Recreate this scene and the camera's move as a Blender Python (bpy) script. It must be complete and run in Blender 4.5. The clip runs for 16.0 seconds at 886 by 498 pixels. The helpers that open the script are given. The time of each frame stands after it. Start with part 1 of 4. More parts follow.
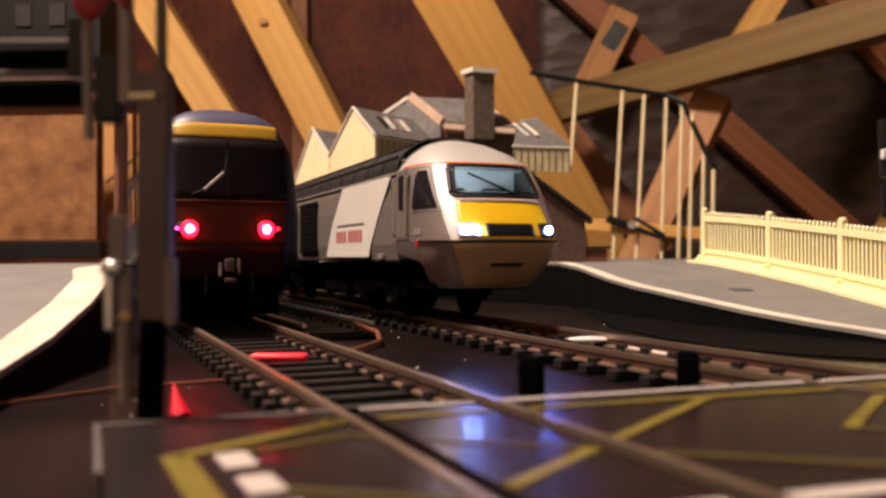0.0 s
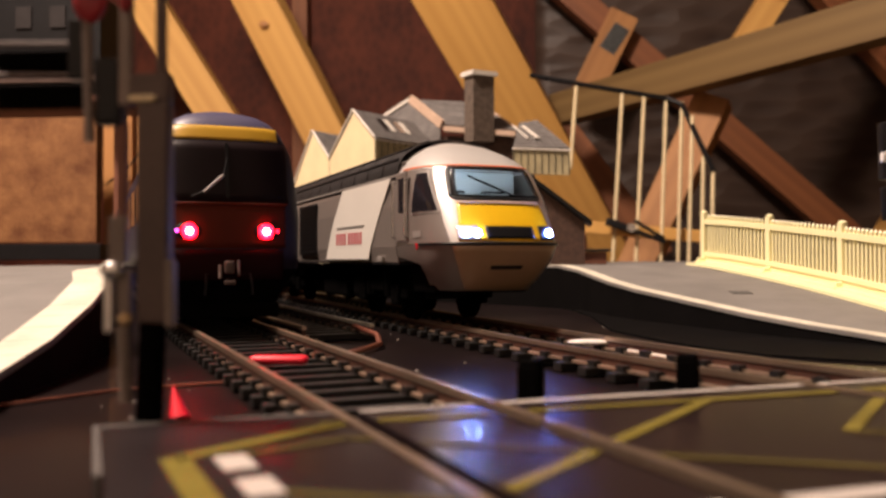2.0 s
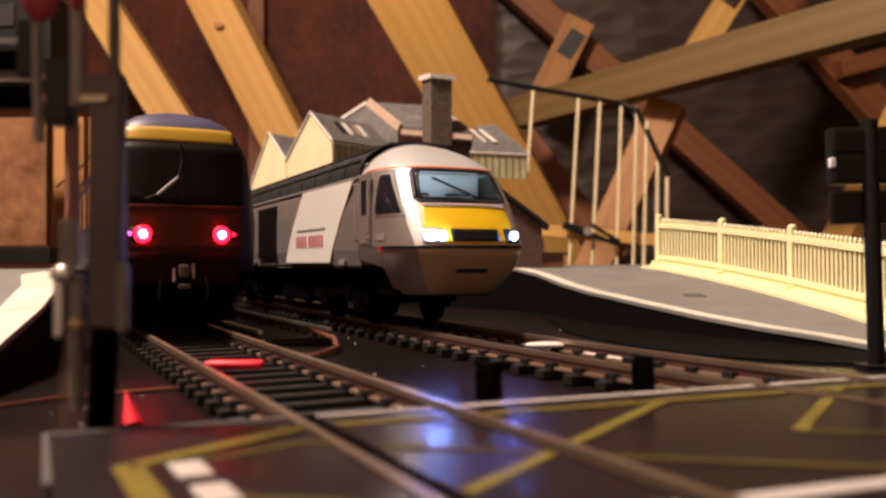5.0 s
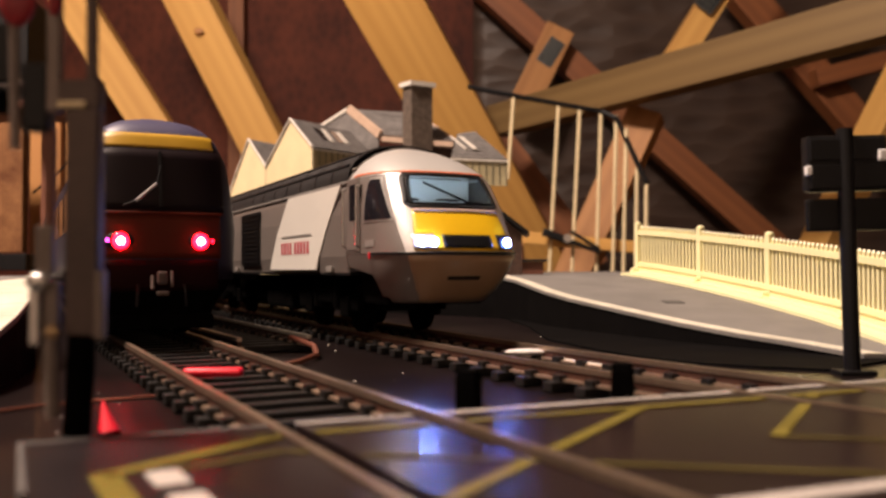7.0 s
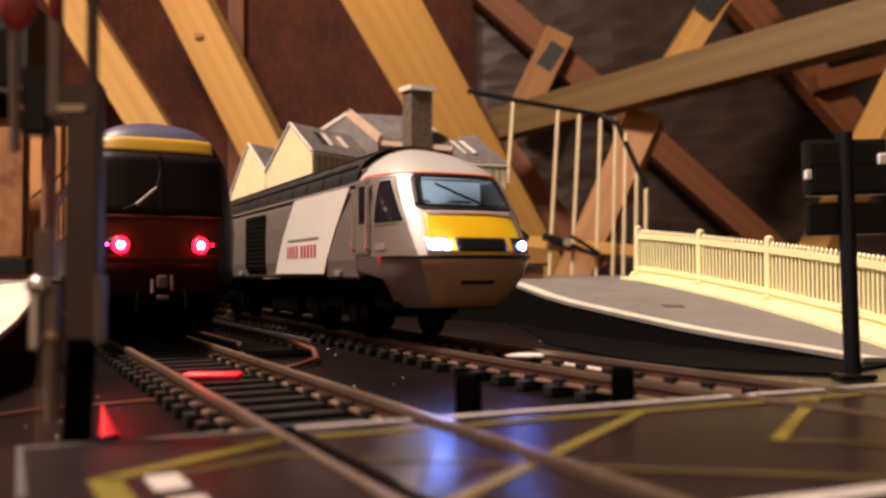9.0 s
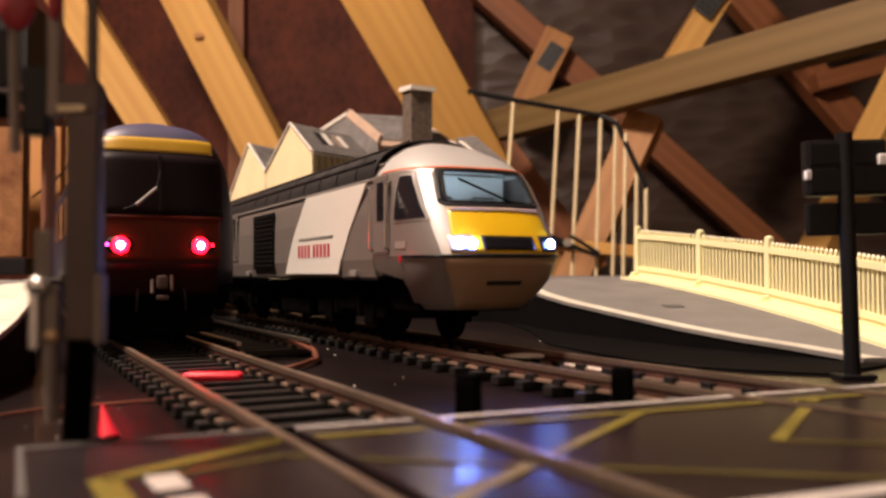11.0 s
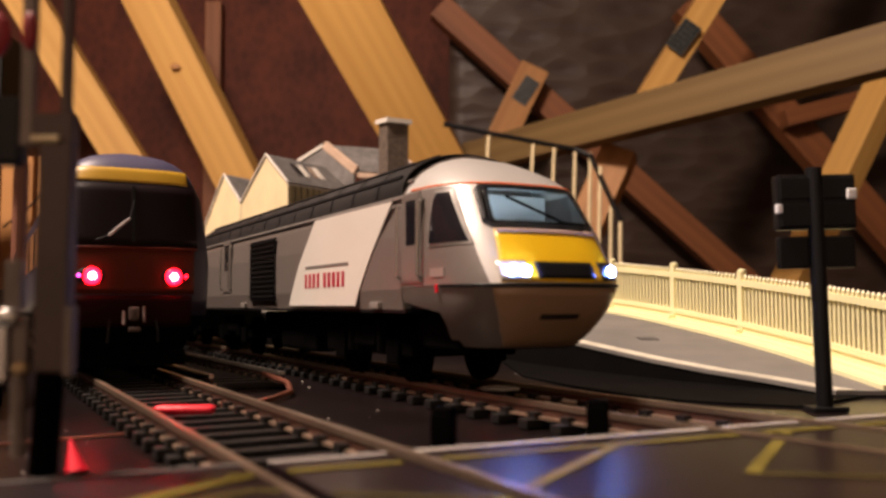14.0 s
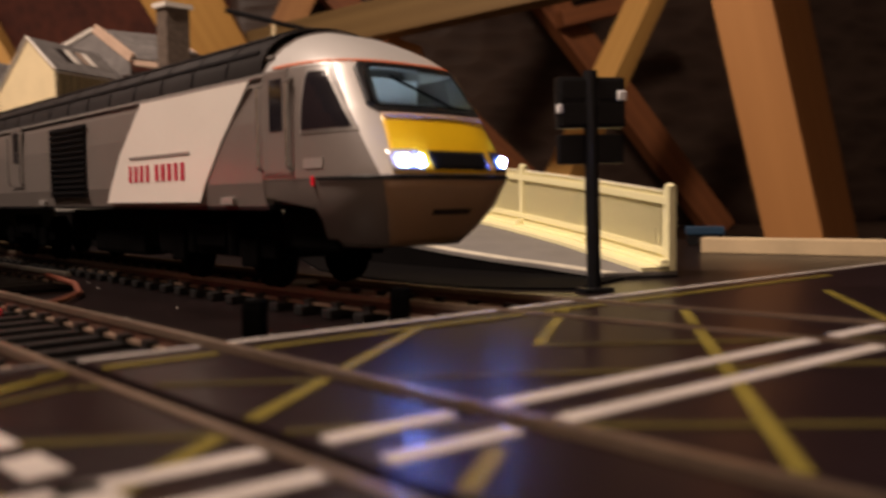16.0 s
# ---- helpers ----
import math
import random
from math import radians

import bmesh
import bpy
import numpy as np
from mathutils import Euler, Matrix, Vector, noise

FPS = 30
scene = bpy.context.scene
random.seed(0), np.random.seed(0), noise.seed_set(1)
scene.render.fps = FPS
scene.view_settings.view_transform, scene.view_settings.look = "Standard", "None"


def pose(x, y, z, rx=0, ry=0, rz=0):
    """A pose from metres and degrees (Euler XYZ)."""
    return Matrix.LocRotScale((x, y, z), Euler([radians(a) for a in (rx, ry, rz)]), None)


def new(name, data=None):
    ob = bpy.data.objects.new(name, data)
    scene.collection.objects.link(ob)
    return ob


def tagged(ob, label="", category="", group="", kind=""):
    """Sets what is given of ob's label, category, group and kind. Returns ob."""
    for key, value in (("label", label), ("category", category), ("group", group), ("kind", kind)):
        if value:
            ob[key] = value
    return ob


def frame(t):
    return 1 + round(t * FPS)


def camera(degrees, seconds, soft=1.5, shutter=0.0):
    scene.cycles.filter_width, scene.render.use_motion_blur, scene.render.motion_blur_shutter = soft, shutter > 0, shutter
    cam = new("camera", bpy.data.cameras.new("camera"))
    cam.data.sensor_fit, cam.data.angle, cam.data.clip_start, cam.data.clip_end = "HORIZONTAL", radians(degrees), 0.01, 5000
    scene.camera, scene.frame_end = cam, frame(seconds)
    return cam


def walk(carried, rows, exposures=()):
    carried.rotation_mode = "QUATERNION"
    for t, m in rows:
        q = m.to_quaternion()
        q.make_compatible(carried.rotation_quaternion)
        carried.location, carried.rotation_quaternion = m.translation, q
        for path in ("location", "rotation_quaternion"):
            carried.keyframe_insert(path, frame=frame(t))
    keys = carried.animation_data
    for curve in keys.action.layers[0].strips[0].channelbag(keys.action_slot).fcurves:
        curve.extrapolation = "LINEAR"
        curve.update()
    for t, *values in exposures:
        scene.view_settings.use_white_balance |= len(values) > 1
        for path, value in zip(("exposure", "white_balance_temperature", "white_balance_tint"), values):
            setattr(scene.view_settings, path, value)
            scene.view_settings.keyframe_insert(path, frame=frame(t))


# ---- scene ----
cam = camera(55.0, 16.0, soft=2.7, shutter=0.9)
K = 0.00107          # one plan unit, close to a millimetre
EYE = (0.0, 0.0, 21.0)


def cam_row(t, yaw, pitch, roll, dx=0.0, dy=0.0, dz=0.0):
    return t, pose((EYE[0] + dx) * K, (EYE[1] + dy) * K, (EYE[2] + dz) * K, 90 + pitch, roll, yaw)


walk(cam, [cam_row(*r) for r in (
    (0, 4.18, 0.44, 0.24),
    (0.5, 4.18, 0.63, 0.24),
    (1, 4.17, 0.87, 0.20),
    (1.5, 4.18, 0.83, 0.16),
    (2, 4.16, 0.61, 0.17),
    (2.5, 4.10, -0.20, 0.23),
    (3, 4.07, -0.48, 0.22),
    (3.5, 2.54, 0.82, 0.15),
    (4, 2.10, 0.67, 0.21),
    (6.5, 0.02, 1.23, 0.20),
    (7, 0.00, 1.29, 0.20),
    (7.5, 0.00, 1.31, 0.20),
    (8, 0.00, 1.35, 0.20),
    (8.5, 0.00, 1.47, 0.20),
    (9, -0.01, 1.56, 0.21),
    (11.5, -0.02, 1.58, 0.19),
    (12, -0.04, 1.59, 0.19),
    (12.5, -0.04, 1.46, 0.21),
    (13, -0.05, 1.42, 0.19),
    (13.5, -0.06, 1.37, 0.17),
    (13.7, -0.06, 1.38, 0.17),
    (13.8, -0.10, 1.90, 0.15),
    (13.9, -1.05, 3.20, 0.10),
    (14, -1.66, 3.72, 0.08),
    (14.1, -1.70, 3.74, 0.09),
    (14.3, -2.25, 3.55, 0.10),
    (14.5, -2.67, 2.81, 0.11),
    (15, -4.12, 0.74, 0.30),
    (15.2, -5.05, 0.20, 0.42),
    (15.3, -6.15, -0.45, 0.50),
    (15.4, -7.60, -0.80, 0.58, 0.1, 0.9, -0.6),
    (15.5, -9.95, -1.04, 0.66, 0.16, 1.39, -0.89),
    (15.6, -12.20, -1.90, 0.66, -0.5, 0.3, -0.7),
    (15.8, -14.30, -2.85, 0.67, -1.8, -1.8, -0.3),
    (16, -15.90, -3.45, 0.67, -3.09, -3.88, 0.03),
)], exposures=((0, 0.0), (13.5, 0.0), (14.0, -0.1), (14.5, -0.42), (15.0, -0.55), (15.5, -0.52), (16.0, -0.62)))
cam.data.dof.use_dof = True
cam.data.dof.focus_distance = 235 * K
cam.data.dof.aperture_fstop = 26.0

# ---- light ----
world = bpy.data.worlds.new("attic_dark")
scene.world = world
world.use_nodes = True
world.node_tree.nodes["Background"].inputs["Color"].default_value = (1.0, 0.62, 0.35, 1)
world.node_tree.nodes["Background"].inputs["Strength"].default_value = 0.018
bulb = bpy.data.lights.new("attic_bulb", "POINT")
bulb.energy = 106.0
bulb.color = (1.0, 0.78, 0.64)
bulb.shadow_soft_size = 80 * K
new("attic_bulb", bulb).location = Vector((-450, 130, 890)) * K


# ---- materials ----
def mat(name, color, rough=0.5, metal=0.0, vary=0.15, scale=120.0, bump=0.0, coat=0.0, emit=0.0, tint=None, fine=900.0, coat_rough=0.05, spec=0.5, ior=1.5):
    """Two scales of colour change, and fine relief."""
    m = bpy.data.materials.new(name)
    m.use_nodes = True
    n, l = m.node_tree.nodes, m.node_tree.links
    b = n["Principled BSDF"]
    b.inputs["Roughness"].default_value = rough
    b.inputs["Metallic"].default_value = metal
    b.inputs["Coat Weight"].default_value = coat
    b.inputs["Coat Roughness"].default_value = coat_rough
    b.inputs["Specular IOR Level"].default_value = spec
    b.inputs["IOR"].default_value = ior
    co = n.new("ShaderNodeTexCoord")
    big, small = n.new("ShaderNodeTexNoise"), n.new("ShaderNodeTexNoise")
    big.inputs["Scale"].default_value, small.inputs["Scale"].default_value = scale, fine
    big.inputs["Detail"].default_value = 4
    l.new(co.outputs["Object"], big.inputs["Vector"])
    l.new(co.outputs["Object"], small.inputs["Vector"])
    mx = n.new("ShaderNodeMath")
    mx.operation = "MULTIPLY_ADD"
    mx.inputs[1].default_value = 0.35
    l.new(small.outputs["Fac"], mx.inputs[0])
    l.new(big.outputs["Fac"], mx.inputs[2])
    ramp = n.new("ShaderNodeValToRGB")
    ramp.color_ramp.elements[0].position, ramp.color_ramp.elements[1].position = 0.4, 0.95
    dark = tint or tuple(c * (1 - vary) for c in color)
    light = tuple(min(1, c * (1 + vary)) for c in color)
    ramp.color_ramp.elements[0].color, ramp.color_ramp.elements[1].color = (*dark, 1), (*light, 1)
    l.new(mx.outputs[0], ramp.inputs["Fac"])
    l.new(ramp.outputs["Color"], b.inputs["Base Color"])
    if bump:
        bp = n.new("ShaderNodeBump")
        bp.inputs["Strength"].default_value = bump
        bp.inputs["Distance"].default_value = 0.0006
        l.new(mx.outputs[0], bp.inputs["Height"])
        l.new(bp.outputs["Normal"], b.inputs["Normal"])
    if emit:
        b.inputs["Emission Color"].default_value = (*color, 1)
        b.inputs["Emission Strength"].default_value = emit
    return m


def wood(name, color, dark, scale=14.0, stretch=(1, 1, 0.05), rough=0.6):
    """Softwood with long grain down the piece's own z axis."""
    m = bpy.data.materials.new(name)
    m.use_nodes = True
    n, l = m.node_tree.nodes, m.node_tree.links
    b = n["Principled BSDF"]
    b.inputs["Roughness"].default_value = rough
    co, mp = n.new("ShaderNodeTexCoord"), n.new("ShaderNodeMapping")
    mp.inputs["Scale"].default_value = stretch
    l.new(co.outputs["Object"], mp.inputs["Vector"])
    info = n.new("ShaderNodeObjectInfo")
    add = n.new("ShaderNodeVectorMath")
    add.operation = "ADD"
    l.new(mp.outputs["Vector"], add.inputs[0])
    l.new(info.outputs["Random"], add.inputs[1])
    no, wv = n.new("ShaderNodeTexNoise"), n.new("ShaderNodeTexWave")
    no.inputs["Scale"].default_value, no.inputs["Detail"].default_value = scale * 2, 5
    wv.inputs["Scale"].default_value, wv.inputs["Distortion"].default_value = scale, 5
    wv.inputs["Detail"].default_value = 3
    l.new(add.outputs[0], no.inputs["Vector"])
    l.new(add.outputs[0], wv.inputs["Vector"])
    mx = n.new("ShaderNodeMix")
    mx.inputs["Factor"].default_value = 0.16
    l.new(no.outputs["Fac"], mx.inputs["A"])
    l.new(wv.outputs["Fac"], mx.inputs["B"])
    ramp = n.new("ShaderNodeValToRGB")
    ramp.color_ramp.elements[0].position, ramp.color_ramp.elements[1].position = 0.25, 0.7
    ramp.color_ramp.elements[0].color, ramp.color_ramp.elements[1].color = (*dark, 1), (*color, 1)
    l.new(mx.outputs["Result"], ramp.inputs["Fac"])
    l.new(ramp.outputs["Color"], b.inputs["Base Color"])
    return m


def chips(name, color, dark, scale=55.0, rough=0.7, stretch=(1, 1, 1), relief=0.003, fac=0.6):
    """Pressed board or crinkled felt: cells and stains."""
    m = bpy.data.materials.new(name)
    m.use_nodes = True
    n, l = m.node_tree.nodes, m.node_tree.links
    b = n["Principled BSDF"]
    b.inputs["Roughness"].default_value = rough
    b.inputs["Specular IOR Level"].default_value = 0.25
    co, mp = n.new("ShaderNodeTexCoord"), n.new("ShaderNodeMapping")
    mp.inputs["Scale"].default_value = stretch
    l.new(co.outputs["Object"], mp.inputs["Vector"])
    vo, no = n.new("ShaderNodeTexVoronoi"), n.new("ShaderNodeTexNoise")
    vo.inputs["Scale"].default_value, no.inputs["Scale"].default_value = scale, scale * 0.12
    no.inputs["Detail"].default_value = 6
    l.new(mp.outputs["Vector"], vo.inputs["Vector"])
    l.new(mp.outputs["Vector"], no.inputs["Vector"])
    mx = n.new("ShaderNodeMix")
    mx.inputs["Factor"].default_value = fac
    l.new(vo.outputs["Distance"], mx.inputs["A"])
    l.new(no.outputs["Fac"], mx.inputs["B"])
    ramp = n.new("ShaderNodeValToRGB")
    ramp.color_ramp.elements[0].position, ramp.color_ramp.elements[1].position = 0.3, 0.65
    ramp.color_ramp.elements[0].color, ramp.color_ramp.elements[1].color = (*dark, 1), (*color, 1)
    l.new(mx.outputs["Result"], ramp.inputs["Fac"])
    l.new(ramp.outputs["Color"], b.inputs["Base Color"])
    bp = n.new("ShaderNodeBump")
    bp.inputs["Strength"].default_value, bp.inputs["Distance"].default_value = 0.5, relief
    l.new(mx.outputs["Result"], bp.inputs["Height"])
    l.new(bp.outputs["Normal"], b.inputs["Normal"])
    return m


M_BOARD = mat("glossy_dark_board", (0.009, 0.006, 0.006), 0.3, vary=0.5, scale=25, bump=0.05, coat=0.08, coat_rough=0.05, fine=1400, spec=0.3, ior=1.28)
M_ROAD = mat("printed_road_card", (0.012, 0.007, 0.008), 0.31, vary=0.3, scale=40, bump=0.03, coat=0.06, coat_rough=0.09, fine=1800, spec=0.28, ior=1.25)
M_YELLOWLINE = mat("yellow_road_line", (0.14, 0.112, 0.022), 0.5, vary=0.3, scale=90, spec=0.4, ior=1.25)
M_WHITELINE = mat("white_road_line", (0.43, 0.39, 0.36), 0.45, vary=0.18, scale=90, spec=0.4, ior=1.25)
M_YELLOWFAINT = mat("faint_yellow_line", (0.065, 0.052, 0.015), 0.45, vary=0.4, scale=90, spec=0.4, ior=1.25)
M_GREYEDGE = mat("grey_road_edge", (0.32, 0.29, 0.27), 0.5, vary=0.2, scale=70)
M_RAIL = mat("weathered_nickel_rail", (0.36, 0.27, 0.20), 0.36, 0.85, vary=0.3, scale=60)
M_NICKEL = mat("lit_nickel_rail", (0.78, 0.72, 0.62), 0.3, 0.9, vary=0.15, scale=80)
M_FOOT = mat("dull_brass_rail_foot", (0.52, 0.38, 0.28), 0.4, 0.8, vary=0.35, scale=70)
M_RAILSIDE = mat("rusty_rail_side", (0.075, 0.034, 0.024), 0.5, 0.4, vary=0.35, scale=80)
M_SLEEPER = mat("black_plastic_sleeper", (0.008, 0.0075, 0.0075), 0.45, vary=0.3, scale=120, bump=0.1)
M_COPPER = mat("copper_wire", (0.50, 0.20, 0.14), 0.3, 0.8, vary=0.2)
M_PLAT = mat("grey_platform_card", (0.165, 0.155, 0.145), 0.75, vary=0.18, scale=60, bump=0.15, fine=2500)
M_PLATWALL = mat("black_platform_wall", (0.0035, 0.003, 0.003), 0.8, vary=0.3, scale=80, bump=0.2, spec=0.15, ior=1.25)
M_DRAIN = mat("dark_grey_cover", (0.085, 0.08, 0.075), 0.7, vary=0.3, scale=150)
M_COPING = mat("cream_coping_edge", (0.60, 0.56, 0.46), 0.6, vary=0.18, scale=110, bump=0.1)
M_CREAM = mat("cream_plastic", (0.80, 0.75, 0.45), 0.42, vary=0.06, scale=60)
M_CREAMWALL = mat("cream_printed_card_wall", (0.74, 0.62, 0.38), 0.7, vary=0.1, scale=70)
M_VALANCE = mat("olive_boarded_valance", (0.36, 0.31, 0.18), 0.65, vary=0.25, scale=150)
M_VALLINE = mat("dark_board_joint", (0.10, 0.09, 0.06), 0.7)
M_SLATE = mat("grey_slate_card", (0.135, 0.125, 0.12), 0.7, vary=0.35, scale=260, bump=0.3)
M_RIDGE = mat("pinkish_barge_board", (0.50, 0.36, 0.27), 0.6, vary=0.15)
M_PALE = mat("pale_card_edge", (0.62, 0.58, 0.52), 0.6, vary=0.1)
M_BRICK = mat("brown_brick_card", (0.105, 0.078, 0.06), 0.8, vary=0.45, scale=420, bump=0.25, fine=1500)
M_SILVER = mat("silver_grey_paint", (0.70, 0.68, 0.655), 0.30, 0.42, vary=0.05, scale=40, coat=0.3, coat_rough=0.28)
M_GREY = mat("mid_grey_train_paint", (0.145, 0.124, 0.113), 0.42, 0.0, vary=0.06, scale=50, coat=0.1, coat_rough=0.2)
M_WHITE = mat("white_train_panel", (0.70, 0.665, 0.61), 0.4, vary=0.04, scale=50, coat=0.2, coat_rough=0.2)
M_CRIMSON = mat("crimson_lettering", (0.42, 0.012, 0.04), 0.45, vary=0.05)
M_YELLOW = mat("train_yellow", (0.80, 0.50, 0.012), 0.35, vary=0.05, coat=0.3, coat_rough=0.15)
M_BLACK = mat("satin_black", (0.006, 0.006, 0.007), 0.45, vary=0.2, spec=0.35, ior=1.4)
M_GEAR = mat("dusty_black_running_gear", (0.0022, 0.002, 0.002), 0.9, vary=0.3, spec=0.05, ior=1.2)
M_DARKROOF = mat("dark_grey_roof_paint", (0.024, 0.021, 0.021), 0.7, vary=0.2, scale=80, spec=0.25, ior=1.35)
M_ORANGE = mat("orange_line", (0.60, 0.12, 0.02), 0.5, vary=0.05)
M_NAVY = mat("navy_train_paint", (0.012, 0.010, 0.024), 0.5, vary=0.1, spec=0.35)
M_BROW = mat("dimmed_yellow_brow", (0.46, 0.27, 0.02), 0.4, vary=0.06)
M_PAVE = mat("grey_printed_pavement", (0.016, 0.012, 0.013), 0.4, vary=0.25, scale=70, spec=0.28, ior=1.25)
M_EDGE = mat("dull_card_edge", (0.075, 0.066, 0.062), 0.6, vary=0.3, scale=90)
M_ROOFBLUE = mat("violet_blue_roof", (0.055, 0.05, 0.10), 0.45, vary=0.1)
M_TRED = mat("dull_red_train_panel", (0.07, 0.011, 0.004), 0.55, vary=0.1, spec=0.25, ior=1.35)
M_CHROME = mat("bright_metal", (0.62, 0.60, 0.57), 0.25, 0.9, vary=0.1)
M_LENS = mat("headlamp_glow", (0.17, 0.28, 1.0), 0.2, vary=0.0, emit=250)
M_TAIL = mat("tail_lamp_glow", (1.0, 0.0012, 0.005), 0.2, vary=0.0, emit=52)
M_TAILCORE = mat("tail_lamp_core", (1.0, 0.55, 0.62), 0.2, vary=0.0, emit=14)
M_TAILSMALL = mat("violet_lamp_glow", (0.85, 0.05, 0.55), 0.2, vary=0.0, emit=8)
M_REDPLASTIC = mat("glossy_red_plastic", (0.75, 0.008, 0.03), 0.45, vary=0.08)
M_POSTDARK = mat("dark_brown_metal", (0.075, 0.050, 0.042), 0.5, 0.2, vary=0.3, scale=60)
M_BRASS = mat("dull_brass", (0.42, 0.30, 0.16), 0.4, 0.7, vary=0.2)
M_DULLRED = mat("dull_red_lens", (0.24, 0.006, 0.012), 0.5, vary=0.15)
M_POSTGREY = mat("grey_brown_metal_post", (0.17, 0.135, 0.115), 0.45, 0.3, vary=0.25, scale=60)
M_BLUE = mat("blue_wagon_paint", (0.012, 0.042, 0.085), 0.45, vary=0.15)
M_WHITELAMP = mat("white_lamp_housing", (0.8, 0.8, 0.8), 0.35, vary=0.05)
M_BROWN = mat("brown_painted_card", (0.16, 0.06, 0.035), 0.6, vary=0.2)
M_TERRA = mat("terracotta", (0.45, 0.20, 0.10), 0.6, vary=0.15)
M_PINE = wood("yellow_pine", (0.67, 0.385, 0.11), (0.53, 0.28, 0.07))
M_PINEDIM = wood("dim_lit_pine", (0.20, 0.128, 0.048), (0.125, 0.074, 0.026))
M_PINEMID = wood("shaded_and_knot_pine", (0.46, 0.22, 0.07), (0.34, 0.15, 0.045))
M_PINEDARK = wood("dim_red_pine", (0.26, 0.092, 0.030), (0.165, 0.054, 0.018))
M_PLY = chips("chipboard_sheet", (0.118, 0.029, 0.014), (0.036, 0.008, 0.005), 60, stretch=(1, 1, 0.7), fac=0.8)
M_OSB = chips("light_chipboard", (0.235, 0.112, 0.045), (0.10, 0.036, 0.014), 400, fac=0.85)
M_FELT = chips("crinkled_roofing_felt", (0.068, 0.042, 0.030), (0.038, 0.022, 0.016), 10, 0.5, (1, 1, 2.6), 0.034)
M_FELT.node_tree.nodes["Principled BSDF"].inputs["Specular IOR Level"].default_value = 0.42
M_PLATE = mat("punched_steel_plate", (0.075, 0.08, 0.078), 0.5, 0.5, vary=0.6, scale=300)
M_FILLWALL = mat("pale_fill_wall", (0.50, 0.43, 0.36), 0.8, vary=0.12, scale=6, fine=80)
M_FLOOR = chips("loft_floor_board", (0.12, 0.07, 0.045), (0.05, 0.03, 0.02), 30)


def glass_material():
    m = bpy.data.materials.new("cab_glass")
    m.use_nodes = True
    b = m.node_tree.nodes["Principled BSDF"]
    b.inputs["Base Color"].default_value = (0.85, 0.92, 0.95, 1)
    b.inputs["Roughness"].default_value = 0.03
    b.inputs["Transmission Weight"].default_value = 1.0
    b.inputs["IOR"].default_value = 1.3
    return m


M_GLASS = glass_material()
M_DARKGLASS = mat("dark_tinted_window", (0.012, 0.011, 0.014), 0.12, vary=0.1, coat=0.4)


# ---- building helpers, in plan units ----
def thing(name, loc=(0, 0, 0), rz=0.0, label="", category="", group="", kind="", rx=0.0, ry=0.0):
    ob = new(name)
    ob.empty_display_size = 0.005
    ob.matrix_basis = pose(loc[0] * K, loc[1] * K, loc[2] * K, rx, ry, rz)
    return tagged(ob, label, category, group, kind)


def part(name, bm, material, parent, label="", smooth=False):
    me = bpy.data.meshes.new(name)
    bmesh.ops.scale(bm, vec=(K, K, K), verts=bm.verts)
    bmesh.ops.recalc_face_normals(bm, faces=bm.faces)
    if smooth:
        for f in bm.faces:
            f.smooth = True
    bm.to_mesh(me)
    bm.free()
    for m in (material if isinstance(material, (list, tuple)) else [material]):
        me.materials.append(m)
    ob = new(name, me)
    if parent:
        ob.parent = parent
    if label:
        ob["label"] = label
    return ob


def solo(name, bm, material, label, category, kind="", group="", smooth=False):
    return tagged(part(name, bm, material, None, smooth=smooth), label, category, group, kind)


def share(name, mesh, parent, m):
    ob = new(name, mesh)
    ob.parent = parent
    ob.matrix_basis = m
    return ob


def box(c, s, bm=None, rot=None, bevel=0.0):
    bm = bm or bmesh.new()
    r = bmesh.ops.create_cube(bm, size=1.0)
    m = Matrix.Translation(c) @ (rot.to_4x4() if rot else Matrix()) @ Matrix.Diagonal((*s, 1))
    bmesh.ops.transform(bm, matrix=m, verts=r["verts"])
    if bevel:
        es = {e for v in r["verts"] for e in v.link_edges}
        bmesh.ops.bevel(bm, geom=list(es), offset=bevel, segments=2, affect="EDGES", profile=0.6)
    return bm


def cyl(p, q, r, bm=None, r2=None, seg=14):
    bm = bm or bmesh.new()
    p, q = Vector(p), Vector(q)
    d = q - p
    m = Matrix.Translation((p + q) / 2) @ d.to_track_quat("Z", "Y").to_matrix().to_4x4()
    bmesh.ops.create_cone(bm, cap_ends=True, segments=seg, radius1=r, radius2=r if r2 is None else r2, depth=d.length, matrix=m)
    return bm


def ball(c, s, bm=None, seg=16):
    bm = bm or bmesh.new()
    bmesh.ops.create_uvsphere(bm, u_segments=seg, v_segments=seg // 2 + 2, radius=1.0, matrix=Matrix.Translation(c) @ Matrix.Diagonal((*s, 1)))
    return bm


def prism(poly, z0, z1, bm=None):
    """An upright slab over a plan outline; z0 and z1 are heights or functions of (x, y)."""
    bm = bm or bmesh.new()
    f0 = z0 if callable(z0) else (lambda x, y: z0)
    f1 = z1 if callable(z1) else (lambda x, y: z1)
    lo = [bm.verts.new((x, y, f0(x, y))) for x, y in poly]
    hi = [bm.verts.new((x, y, f1(x, y))) for x, y in poly]
    n = len(poly)
    bm.faces.new(lo[::-1])
    bm.faces.new(hi)
    for i in range(n):
        bm.faces.new((lo[i], lo[(i + 1) % n], hi[(i + 1) % n], hi[i]))
    return bm


